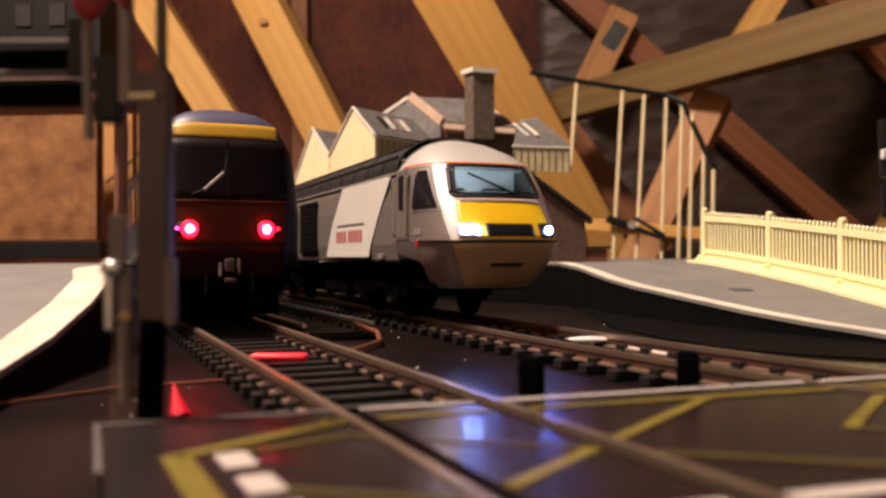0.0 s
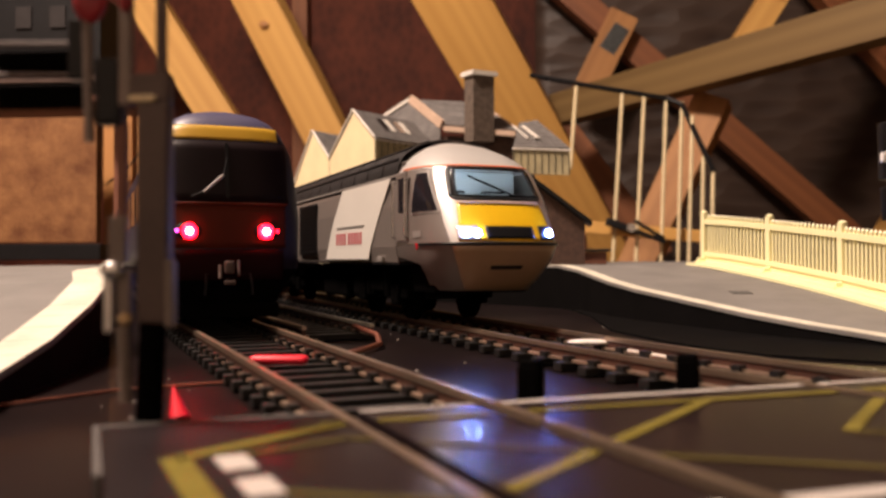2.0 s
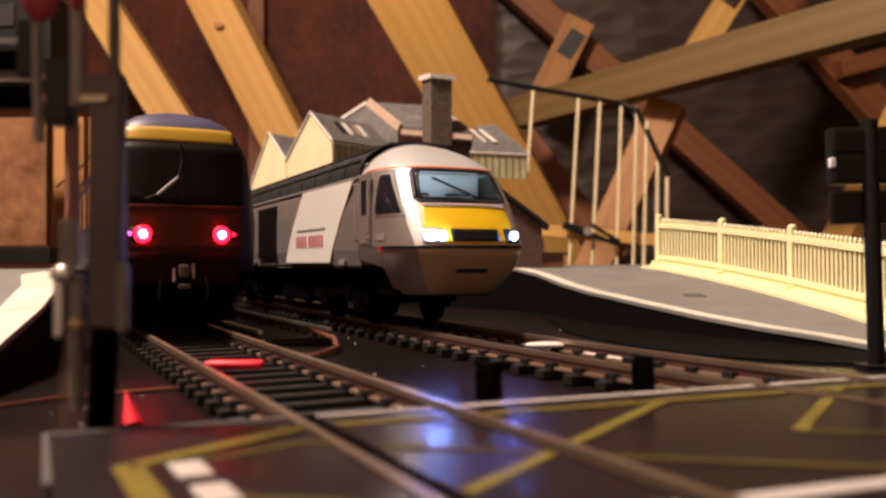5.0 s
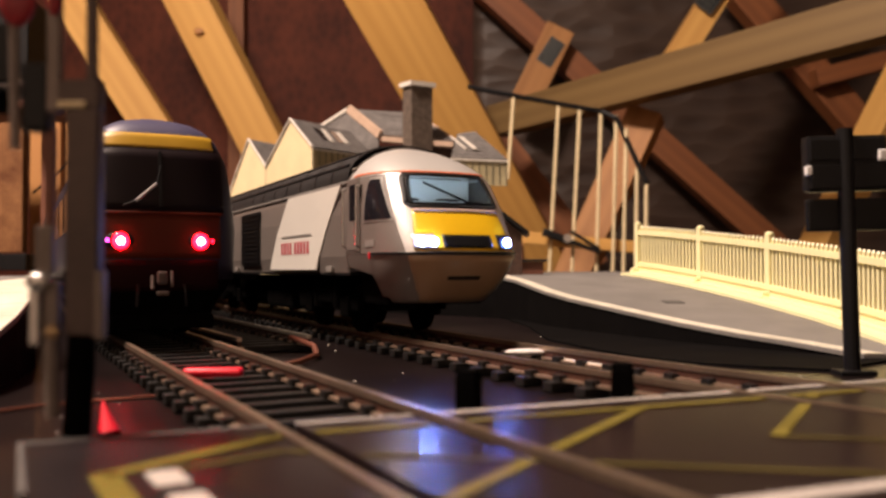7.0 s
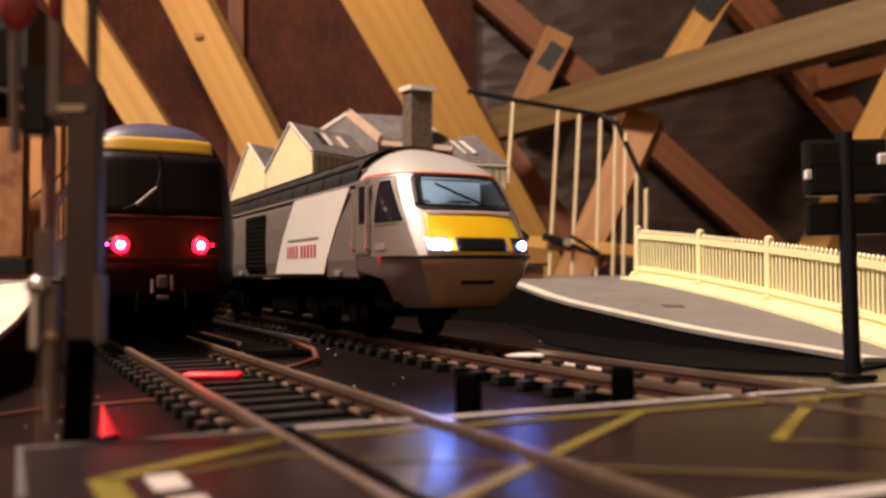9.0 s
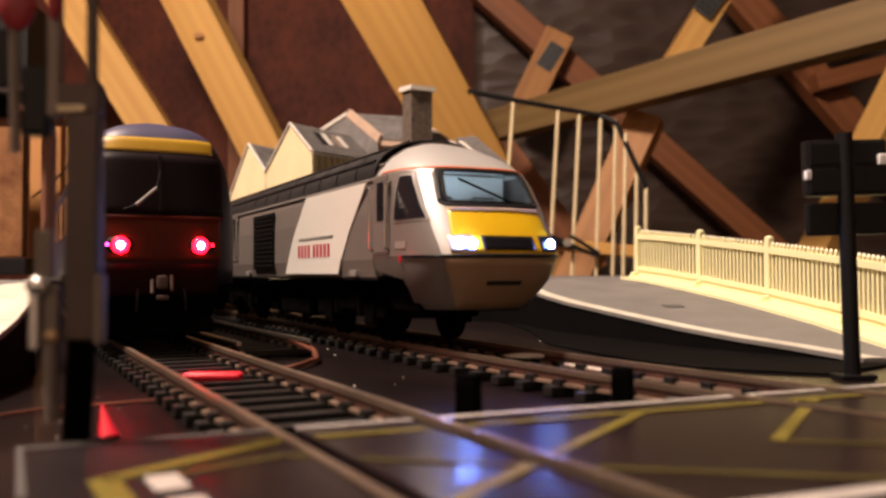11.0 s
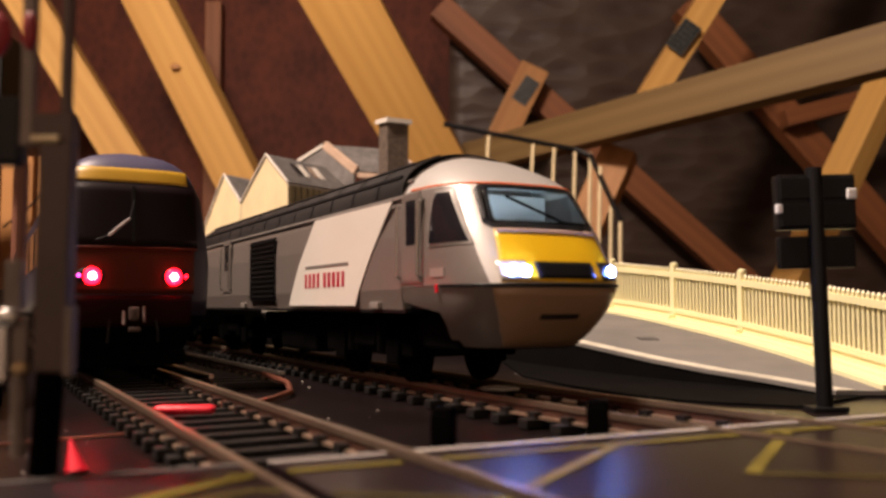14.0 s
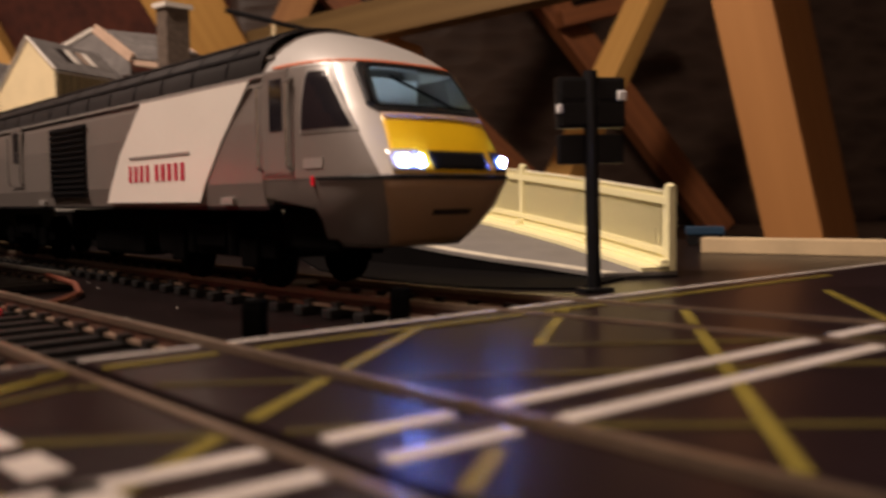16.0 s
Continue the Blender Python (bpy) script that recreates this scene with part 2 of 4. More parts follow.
def strip(left, right, z0, z1, bm=None):
    """A slab between two plan lines of equal length, piece by piece."""
    bm = bm or bmesh.new()
    f0 = z0 if callable(z0) else (lambda x, y: z0)
    f1 = z1 if callable(z1) else (lambda x, y: z1)
    rows = []
    for a, b in zip(left, right):
        rows.append([bm.verts.new((a[0], a[1], f0(*a))), bm.verts.new((b[0], b[1], f0(*b))), bm.verts.new((b[0], b[1], f1(*b))), bm.verts.new((a[0], a[1], f1(*a)))])
    for r, s in zip(rows, rows[1:]):
        for i in range(4):
            j = (i + 1) % 4
            bm.faces.new((r[i], r[j], s[j], s[i]))
    bm.faces.new(rows[0])
    bm.faces.new(rows[-1][::-1])
    return bm


def grid(fn, us, vs, thick=0.0, bm=None, inward=None):
    """A skin from fn(u, v); with thick it gets a second face set in by inward(u, v)."""
    bm = bm or bmesh.new()

    def sheet(g):
        vv = [[bm.verts.new(g(u, v)) for v in vs] for u in us]
        for i in range(len(us) - 1):
            for j in range(len(vs) - 1):
                bm.faces.new((vv[i][j], vv[i + 1][j], vv[i + 1][j + 1], vv[i][j + 1]))
        return vv
    a = sheet(fn)
    if thick:
        b = sheet(lambda u, v: Vector(fn(u, v)) + Vector(inward(u, v)) * thick)
        n, m = len(us), len(vs)
        rim = [(i, 0) for i in range(n)] + [(n - 1, j) for j in range(1, m)] + [(i, m - 1) for i in range(n - 2, -1, -1)] + [(0, j) for j in range(m - 2, 0, -1)]
        for (i, j), (k, l) in zip(rim, rim[1:] + rim[:1]):
            bm.faces.new((a[i][j], a[k][l], b[k][l], b[i][j]))
    return bm


def steps(a, b, n):
    return [a + (b - a) * i / (n - 1) for i in range(n)]


def lerp(table, x):
    """Straight lines through the rows of a small table."""
    for (a, p), (b, q) in zip(table, table[1:]):
        if x <= b:
            return p + (q - p) * max(0.0, (x - a)) / (b - a)
    return table[-1][1]


def wire(pts, r, bm=None, seg=8):
    bm = bm or bmesh.new()
    for p, q in zip(pts, pts[1:]):
        cyl(p, q, r, bm, seg=seg)
    return bm


# ---- attic ----
def beam(name, p, q, w, t, material, label, turn=0.0, category="timber", group="roof timbers"):
    """A sawn timber from p to q; w across the view, t along it; grain along its own z."""
    p, q = Vector(p), Vector(q)
    d = q - p
    z = d.normalized()
    y = (Vector((0, 1, 0)) - z * z.y).normalized()
    x = y.cross(z)
    r = Matrix((x, y, z)).transposed() @ Matrix.Rotation(radians(turn), 3, "Z")
    bm = box((0, 0, 0), (w, t, d.length), bevel=1.2)
    ob = part(name, bm, material, None)
    ob.matrix_basis = Matrix.Translation((p + q) / 2 * K) @ r.to_4x4()
    return tagged(ob, label, category, group)


def attic():
    solo("floor", box((0, 700, -70), (4200, 4400, 20)), M_FLOOR, "dark boarded loft floor under the layout", "floor", "structure")
    solo("wall_north", box((-900, 1990, 500), (2000, 20, 1200)), M_PLY, "red-brown chipboard sheet closing the eaves", "wall", "structure")
    bm = bmesh.new()
    random.seed(4)
    xs, zs = steps(70, 2100, 60), steps(-60, 1150, 34)
    skin = {}
    for x in xs:
        for z in zs:
            skin[x, z] = 1960 - 0.12 * z + 9 * noise.noise(Vector((x / 160, z / 70, 3))) + 5 * noise.noise(Vector((x / 50, z / 24, 8)))
    grid(lambda x, z: (x, skin[x, z], z), xs, zs, 14, bm, lambda x, z: (0, 1, 0))
    solo("wall_felt", bm, M_FELT, "dark crinkled roofing felt between the rafters", "wall", "structure", smooth=True)
    solo("wall_west", box((-1900, 550, 500), (20, 2900, 1200)), M_PLY, "chipboard side wall of the loft", "wall", "structure")
    solo("wall_east", box((2100, 550, 500), (20, 2900, 1200)), M_FELT, "felted side slope of the loft", "wall", "structure")
    solo("wall_south", box((0, -900, 500), (4200, 20, 1200)), M_FILLWALL, "unseen wall behind the layout, made pale to bounce fill light", "wall", "structure")
    solo("ceiling", box((100, 550, 1110), (4200, 3000, 20)), M_FELT, "felted underside of the roof", "ceiling", "structure")
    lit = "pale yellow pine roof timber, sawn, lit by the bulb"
    red = "reddish pine rafter behind the truss, coloured dark as unlit"
    beam("roof_strut", (-705, 1500, 575), (-395, 1500, 90), 62, 45, M_PINE, lit)
    beam("roof_strut", (-520, 1500, 640), (-190, 1520, -10), 76, 45, M_PINE, "pale yellow pine roof strut with a dark knot", 12)
    beam("rafter", (-129, 1150, 480), (211, 1500, -60), 98, 50, M_PINE, "wide pale pine rafter with straight grain", 12)
    beam("tie_beam", (91.7, 1420, 265.3), (545, 838, 297), 50, 44, M_PINEDIM, "long pale pine tie beam across the truss")
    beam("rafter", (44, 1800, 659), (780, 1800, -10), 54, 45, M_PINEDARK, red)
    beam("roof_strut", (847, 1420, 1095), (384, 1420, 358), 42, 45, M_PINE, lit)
    beam("roof_strut", (243.5, 1756, 514.6), (160, 1756, 343.3), 60, 45, M_PINEMID, "pine roof strut, toned orange for the shade of the truss")
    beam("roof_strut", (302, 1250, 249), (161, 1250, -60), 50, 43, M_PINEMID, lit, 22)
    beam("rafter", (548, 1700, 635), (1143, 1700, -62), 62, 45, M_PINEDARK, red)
    beam("roof_brace", (724, 1650, 386), (920, 1650, 436), 34, 40, M_PINEDARK, "short reddish pine brace meeting a rafter")
    beam("roof_brace", (100, 1600, 268), (285, 1600, 20), 52, 40, M_PINEDARK, "reddish pine brace low behind the wide rafter")
    beam("roof_strut", (775, 1350, 400), (540, 1350, -60), 38, 54, M_PINE, lit, -25)
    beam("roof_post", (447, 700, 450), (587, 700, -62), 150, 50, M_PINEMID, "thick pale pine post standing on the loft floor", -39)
    beam("wall_stud", (-473, 1955, 720), (-470, 1955, -60), 36, 40, M_PINEDARK, "upright stud on the chipboard wall")
    for c, a in (((222.3, 1732.5, 462.6), -33), ((444, 1388, 468), -37)):
        bm = box((0, 0, 0), (34, 2, 58), bevel=0.4)
        holes = bmesh.new()
        for i in range(4):
            for j in range(6):
                box((-11 + i * 7.5, -1.2, -22 + j * 9), (3.6, 1.0, 5.6), holes)
        ob = solo("nail_plate", bm, M_PLATE, "grey punched steel nail plate on a truss joint", "plate", group="nail plates")
        part("punched_face", holes, M_BLACK, ob, "dark punched slots")
        ob.matrix_basis = pose(c[0] * K, c[1] * K, c[2] * K, 0, -a, 0)
    for p, r in (((-425.2, 1476, 436.7), 9),):
        solo("wood_knot", ball(p, (r, 1.6, r * 0.6)), M_PINEMID, "dark oval knot in a pine strut", "knot")
    # chipboard crate and boards at the left
    crate = thing("crate", (-470, 800, 20), 0, "pale chipboard crate with a dark plinth", "crate")
    part("panel", box((0, 0, 93), (154, 12, 152), bevel=1), M_OSB, crate)
    part("panel", box((66, 4, 93), (18, 10, 150), bevel=1), M_PINEDARK, crate)
    part("plinth", box((0, 30, 8), (160, 70, 16), bevel=1), M_BLACK, crate)
    part("slot", box((-45, -6.5, 152), (14, 1.5, 18), bevel=0.3), M_BLACK, crate)
    beam("upright_board", (-418, 900, 215), (-418, 900, -60), 32, 16, M_PINEMID, "narrow upright pine board", category="board", group="")
    beam("upright_board", (-385, 905, 215), (-385, 905, -60), 26, 16, M_PINEMID, "narrow upright pine board", category="board", group="")
    solo("cable", wire([(-425, 880, 100), (-395, 880, 125), (-370, 880, 150), (-350, 880, 190)], 1.2), M_BLACK, "thin black cable hanging before the boards", "cable")
    solo("dark_piece", box((70, 1318, 221), (30, 30, 40), rot=Matrix.Rotation(radians(-30), 3, "Y"), bevel=0.8), M_BLACK, "small black piece on the edge of a rafter", "bracket")
    # rail of dowels
    rail = thing("dowel_railing", (0, 0, 0), 0, "light dowel railing with a black top cord, behind the station", "railing")
    rods = [(84, 1000, 222, 76.5, 125), (137, 1000, 214, 120, -62), (162, 1000, 209, 147, -62), (187, 1000, 205, 177, -62), (203, 990, 199, 195, -62),
            (208, 960, 178, 201, -62), (214, 935, 130, 210, -62), (217, 905, 112, 214, -62)]
    for x, y, z, xb, zb in rods:
        part("dowel", cyl((xb, y, zb), (x, y, z), 2.1, seg=10), M_CREAMWALL, rail)
    part("cord", wire([(30, 1000, 235), (84, 999, 224), (187, 999, 205), (203, 990, 196), (217, 903, 110)], 3), M_BLACK, rail)
    beam("ledge_board", (60, 1010, 60), (240, 1010, 44), 14, 22, M_PINE, "narrow pine board across the dowels", category="board", group="")
    clamp = thing("spring_clamp", (118, 985, 60), 0, "black spring clamp lying on a pine board", "clamp", ry=20)
    part("jaw", box((14, 0, 2), (34, 10, 9), bevel=2), M_BLACK, clamp)
    part("handle", box((46, 0, 2), (44, 8, 5), bevel=1.5), M_BLACK, clamp)
    part("handle", box((46, 0, 9), (40, 8, 4), bevel=1.5, rot=Matrix.Rotation(0.2, 3, "Y")), M_BLACK, clamp)
    part("spring", cyl((26, -6, 4), (26, 6, 4), 5), M_CHROME, clamp)


attic()

# ---- layout ----
board = solo("baseboard", prism([(-260, -100), (340, -100), (340, 92), (180, 271), (226, 345), (150, 430), (150, 760), (-260, 760)], -8, 0), M_BOARD, "glossy dark painted baseboard of the model railway", "baseboard", "structure")
for x, y0, y1 in ((-180, -80, 740), (100, -80, 740), (290, -80, 130)):
    part("bearer", box((x, (y0 + y1) / 2, -34), (30, y1 - y0, 52), bevel=0.8), M_PINEDIM, board, "pine bearer under the board")
U = Vector((0.447, -0.894, 0)).normalized()
N = Vector((0.894, 0.447, 0)).normalized()
RAIL = 4.5


def line_a(y):
    return -22.8 - 0.515 * (y - 120) - 0.012 * max(0.0, y - 110)


def line_b(y):
    return 11.8 + 0.49 * (180 - y) + 0.0012 * max(0.0, 185 - y) ** 2


def track(name, fn, ys, label, skip=None, half=8.75, metal=None):
    tr = thing(name, (0, 0, 0), 0, label, "track", "model tracks")
    pts = [Vector((fn(y), y, 0)) for y in ys]
    # walk along by length
    fine = [Vector((fn(y), y, 0)) for y in steps(ys[0], ys[-1], 600)]
    for side in (-1, 1):
        l, r, fl, fr, wl, wr = [], [], [], [], [], []
        for i, p in enumerate(pts):
            d = (pts[min(i + 1, len(pts) - 1)] - pts[max(i - 1, 0)]).normalized()
            n = Vector((-d.y, d.x, 0)) * side
            l.append((p + n * (half - 0.55))[:2])
            r.append((p + n * (half + 0.55))[:2])
            fl.append((p + n * (half - 1.2))[:2])
            fr.append((p + n * (half + 1.2))[:2])
            wl.append((p + n * (half - 0.3))[:2])
            wr.append((p + n * (half + 0.3))[:2])
        rail = part("rail", strip(l, r, 3.6, RAIL), metal or M_RAIL, tr)
        part("rail_web", strip(wl, wr, 2.25, 3.62), M_RAILSIDE, rail)
        part("rail_foot", strip(fl, fr, 1.8, 2.27), M_FOOT, rail)
    sl = box((0, 0, 1.0), (25, 2.6, 1.7), bevel=0.25)
    for sx in (-1, 1):
        for c in (half - 1.15, half + 1.15):
            box((sx * c, 0, 2.3), (1.5, 2.0, 1.2), sl)
    first = part("sleeper", sl, M_SLEEPER, tr)
    n, acc, made = 0, 0.0, False
    for a, b in zip(fine, fine[1:]):
        acc += (b - a).length
        if acc >= 7.4:
            acc = 0.0
            if skip and skip(b):
                continue
            d = (b - a).normalized()
            m = pose(b.x * K, b.y * K, 0, 0, 0, math.degrees(math.atan2(d.y, d.x)) - 90 + random.uniform(-0.8, 0.8))
            if not made:
                first.matrix_basis, made = m, True
            else:
                share("sleeper", first.data, tr, m)
    return tr


ROAD_DIR = Vector((0.925, 0.38, 0)).normalized()
ROAD_NEAR = Vector((0.38, -0.925, 0)).normalized()
ROAD_0 = Vector((-1.6, 98.5, 0))      # a point on the far edge


def on_road(p):
    return (p - ROAD_0).dot(ROAD_NEAR) > -1.5


track("track_main", line_a, steps(470, 8, 60), "model track with weathered rails and black sleepers under the red train", on_road, 9.2)
track("track_platform", line_b, steps(560, 30, 70), "model track with weathered rails and black sleepers beside the platform", on_road)
track("track_stub", lambda y: -41 - 0.545 * (y - 208), steps(470, 208, 30), "unfinished stub of model track with bright rails between the two lines", metal=M_NICKEL)
solo("feed_wire", wire([(-38, 212, 4), (-31, 205, 2.4), (-29, 196, 1.2), (-31, 184, 1.0), (-34, 172, 1.0), (-37, 164, 2.2)], 0.7), M_COPPER, "bare copper feed wire curling from the stub track", "wire")
solo("copper_strip", wire([(-90, 108, 0.4), (-71, 115.5, 0.4), (-61, 130, 0.4), (-47, 139, 0.4)], 0.25), M_COPPER, "thin copper wire lying on the board", "wire")


# level crossing
def road_quad(s0, s1, d0, d1):
    """Plan corners: s along the road, d from its far edge towards its near one."""
    return [(ROAD_0 + ROAD_DIR * s + ROAD_NEAR * d)[:2] for s, d in ((s0, d0), (s1, d0), (s1, d1), (s0, d1))]


def road():
    cr = thing("level_crossing", (0, 0, 0), 0, "dark glossy printed road crossing with yellow box hatching and white lines", "road", kind="structure")

    def rail_pos(fn, d, off):
        # place along the road at which a rail crosses at the distance d
        base = ROAD_0 + ROAD_NEAR * d
        best, where = 9e9, 0
        for y in steps(20, 150, 400):
            p = Vector((fn(y), y, 0)) - base
            if abs(p.dot(ROAD_NEAR)) < best:
                best, where = abs(p.dot(ROAD_NEAR)), p.dot(ROAD_DIR)
        return where + off
    ds = steps(0, 96, 25)
    cuts = []
    for fn in (line_a, line_b):
        for o in (-9.7, -6.6, 6.6, 9.7):
            cuts.append((fn, o))
    edges = [[-42.0 + 0.075 * d for d in ds]] + [[rail_pos(fn, d, o) for d in ds] for fn, o in cuts] + [[190.0 for d in ds]]
    # panels between the rails: before, inside A, between, inside B, beyond
    for k, (i, j) in enumerate(((0, 1), (2, 3), (4, 5), (6, 7), (8, 9))):
        l = [(ROAD_0 + ROAD_DIR * s + ROAD_NEAR * d)[:2] for s, d in zip(edges[i], ds)]
        r = [(ROAD_0 + ROAD_DIR * s + ROAD_NEAR * d)[:2] for s, d in zip(edges[j], ds)]
        panel = part("road_panel", strip(l, r, 0.05, RAIL - 0.25), M_ROAD, cr)
        part("edge_line", prism([l[0], r[0], tuple(Vector(r[0]) + Vector(ROAD_NEAR[:2]) * 1.3), tuple(Vector(l[0]) + Vector(ROAD_NEAR[:2]) * 1.3)], RAIL - 0.3, RAIL - 0.12), M_EDGE if k == 0 else M_GREYEDGE if k == 1 else M_WHITELINE, panel)

    def inside(p):
        s, d = (p - ROAD_0).dot(ROAD_DIR), (p - ROAD_0).dot(ROAD_NEAR)
        for fn in (line_a, line_b):
            c = rail_pos(fn, d, 0)
            if 6.4 < abs(s - c) < 9.9:
                return False
        return True

    def paint(name, p, q, w, material, lift=0.16):
        """A painted line from p to q, interrupted at the rails."""
        p, q = Vector((*p, 0)), Vector((*q, 0))
        d = (q - p).normalized()
        n = Vector((-d.y, d.x, 0)) * w / 2
        k = max(2, int((q - p).length / 1.2))
        run = []
        for i in range(k + 1):
            c = p + (q - p) * i / k
            ok = inside(c)
            if ok:
                run.append(c)
            if (not ok or i == k) and len(run) > 1:
                a, b = run[0], run[-1]
                part(name, prism([(a + n)[:2], (b + n)[:2], (b - n)[:2], (a - n)[:2]], RAIL - 0.26, RAIL - 0.25 + lift), material, cr)
            if not ok:
                run = []

    part("pavement", prism([(ROAD_0 + ROAD_DIR * s + ROAD_NEAR * d)[:2] for s, d in ((-41.7, 1.4), (-22, 1.4), (-30.5, 17), (-17, 42), (-38.8, 42))], RAIL - 0.26, RAIL - 0.2), M_PAVE, cr, "grey pavement strip")
    part("panel_edge", prism([(ROAD_0 + ROAD_DIR * q + ROAD_NEAR * d)[:2] for q, d in ((-42.7, 0.0), (-42.05, 0.0), (-40.45, 21.0), (-41.1, 21.0))], 0.0, RAIL - 0.1), M_EDGE, cr, "dull card edge")
    # white centre lines and the dashes
    paint("white_line", (-30, 40.7), (150, 110.4), 2.0, M_WHITELINE, 0.2)
    paint("white_line", (-28, 34.7), (152, 103.6), 2.0, M_WHITELINE, 0.2)
    for i in range(8):
        c = Vector((-22.0, 68.2, 0)) + Vector((4.45, -7.6, 0)) * i * 0.93
        a, b = Vector((0.45, -0.78, 0)).normalized() * 2.6, Vector((0.86, 0.5, 0)) * 1.35
        part("white_dash", prism([(c + a + b)[:2], (c - a + b)[:2], (c - a - b)[:2], (c + a - b)[:2]], RAIL - 0.2, RAIL - 0.05), M_WHITELINE, cr)
    # yellow box
    paint("yellow_line", (-27.5, 69.0), (-16.5, 85.0), 1.9, M_YELLOWLINE)
    paint("yellow_line", (-18.5, 84.6), (120, 141), 1.5, M_YELLOWLINE)
    paint("yellow_line", (-27.6, 69.4), (-12, 42), 2.4, M_YELLOWLINE)
    for a, b in (((23.5, 101.5), (-9.5, 45)), ((64.5, 105.5), (30, 36)), ((49.5, 113.5), (33, 84.5)), ((15.5, 48.7), (4, 30)), ((100, 118), (70, 62))):
        paint("yellow_line", a, b, 1.45, M_YELLOWLINE, 0.14)
    for a, b in (((-23.5, 70), (-14.6, 78.5)), ((-14.6, 78.3), (62, 64)), ((6, 57.5), (60, 41)), ((33.5, 84.5), (82, 74)), ((-16, 60), (6, 57))):
        paint("yellow_line", a, b, 1.25, M_YELLOWFAINT, 0.12)


road()

bm = bmesh.new()
random.seed(11)
for i in range(150):
    x, y = random.uniform(-60, 80), random.uniform(95, 260)
    r = random.uniform(0.12, 0.4)
    box((x, y, r * 0.3), (r, r * random.uniform(0.4, 1.5), r * 0.5), bm, Matrix.Rotation(random.uniform(0, 3), 3, "Z"))
solo("dust", bm, M_PALE, "pale specks of dust on the dark board", "dust", "stuff")

# small things on the board
for x, y in ((3.1, 105.0), (23.5, 112.0)):
    p = thing("track_pin_block", (x, y, 0), -20, "small square black block standing on the board", "block", "black blocks")
    part("shaft", box((0, 0, 3.9), (2.7, 2.7, 7.8), bevel=0.25), M_GEAR, p)
    part("cap", box((0, 0, 8.0), (2.5, 2.5, 1.0), bevel=0.3), M_GEAR, p)
solo("red_ramp", box((-39.7, 147.5, 3.2), (10.2, 3.0, 1.5), bevel=0.7), M_REDPLASTIC, "long oval glossy red plastic piece lying between the rails", "plastic piece", smooth=True)
bm = bmesh.new()
cyl((-42.4, 108.5, 0.1), (-43.9, 110, 4.2), 1.4, bm, 0.12, 12)
solo("red_cone", bm, M_REDPLASTIC, "small cone standing beside the road, red for the tail lamps' light", "cone")
solo("white_glint_piece", ball((17.6, 181, 3.2), (4.6, 2.0, 0.7), seg=18), M_PALE, "white oval piece drawing a light reflection between the rails", "card")
solo("white_glint_piece", box((30, 165, 2.3), (2.0, 20, 0.6), rot=Matrix.Rotation(radians(28), 3, "Z"), bevel=0.2), M_PALE, "white strip drawing a light reflection between the rails", "card")


# ---- platforms ----
def ramp_z(x, y):
    return max(0.9, min(17.8, 17.8 - 0.099 * (355 - y)))


EDGE_R = [(-215, 680), (-150, 551), (-118, 487), (-60, 430), (-5, 385), (22, 356), (29, 337), (36, 303), (42, 284), (54, 257), (64.7, 234), (74.5, 217.6), (84, 205), (91, 194), (94, 190)]
BACK_R = [(140, 680), (140, 551), (140, 487), (130, 430), (110, 385), (87, 356), (93.5, 337), (104, 303), (108.5, 284), (113.5, 257), (116.5, 234), (117.5, 217.6), (117, 205), (115.5, 194), (114.8, 190)]


def shrink(a, b, w):
    """A line w units in from a towards b, point by point."""
    return [tuple(Vector(p) + (Vector(q) - Vector(p)).normalized() * w) for p, q in zip(a, b)]


plat = thing("station_platform", (0, 0, 0), 0, "grey station platform with a pale edge, black wall and end ramp", "platform", "platforms")
part("wall", strip(EDGE_R, BACK_R, 0.0, lambda x, y: ramp_z(x, y) - 1.0), M_PLATWALL, plat)
SHADOW_R = [(26, 337), (30, 303), (30, 277), (30, 245), (39, 213), (46, 196), (55, 183), (65, 176), (77, 170)]
part("shadow_strip", strip(SHADOW_R, [(40, 337), (50, 303), (60, 280), (70, 250), (78, 226), (86, 209), (92, 198), (96, 193), (99, 188)], 0.0, 0.6), M_PLATWALL, plat, "flat black strip drawing the shadow along the wall")
part("deck", strip(shrink(EDGE_R, BACK_R, -0.4), BACK_R, lambda x, y: ramp_z(x, y) - 0.98, ramp_z), M_PLAT, plat)
inner = shrink(EDGE_R, BACK_R, 4.2)
for (a, b), (c, d) in zip(zip(EDGE_R, EDGE_R[1:]), zip(inner, inner[1:])):
    k = max(1, int((Vector(b) - Vector(a)).length / 6))
    for i in range(k):
        p = [Vector(a).lerp(Vector(b), (i + 0.012) / k), Vector(a).lerp(Vector(b), (i + 0.988) / k)]
        q = [Vector(c).lerp(Vector(d), (i + 0.012) / k), Vector(c).lerp(Vector(d), (i + 0.988) / k)]
        part("coping_stone", prism([tuple(p[0]), tuple(p[1]), tuple(q[1]), tuple(q[0])], lambda x, y: ramp_z(x, y) + 0.01, lambda x, y: ramp_z(x, y) + 0.28), M_COPING, plat)
solo("drain_cover", box((74, 274, ramp_z(74, 274) + 0.15), (6, 6, 0.24), rot=Matrix.Rotation(0.099, 3, "X"), bevel=0.1), M_DRAIN, "flat dark cover on the platform ramp", "cover")


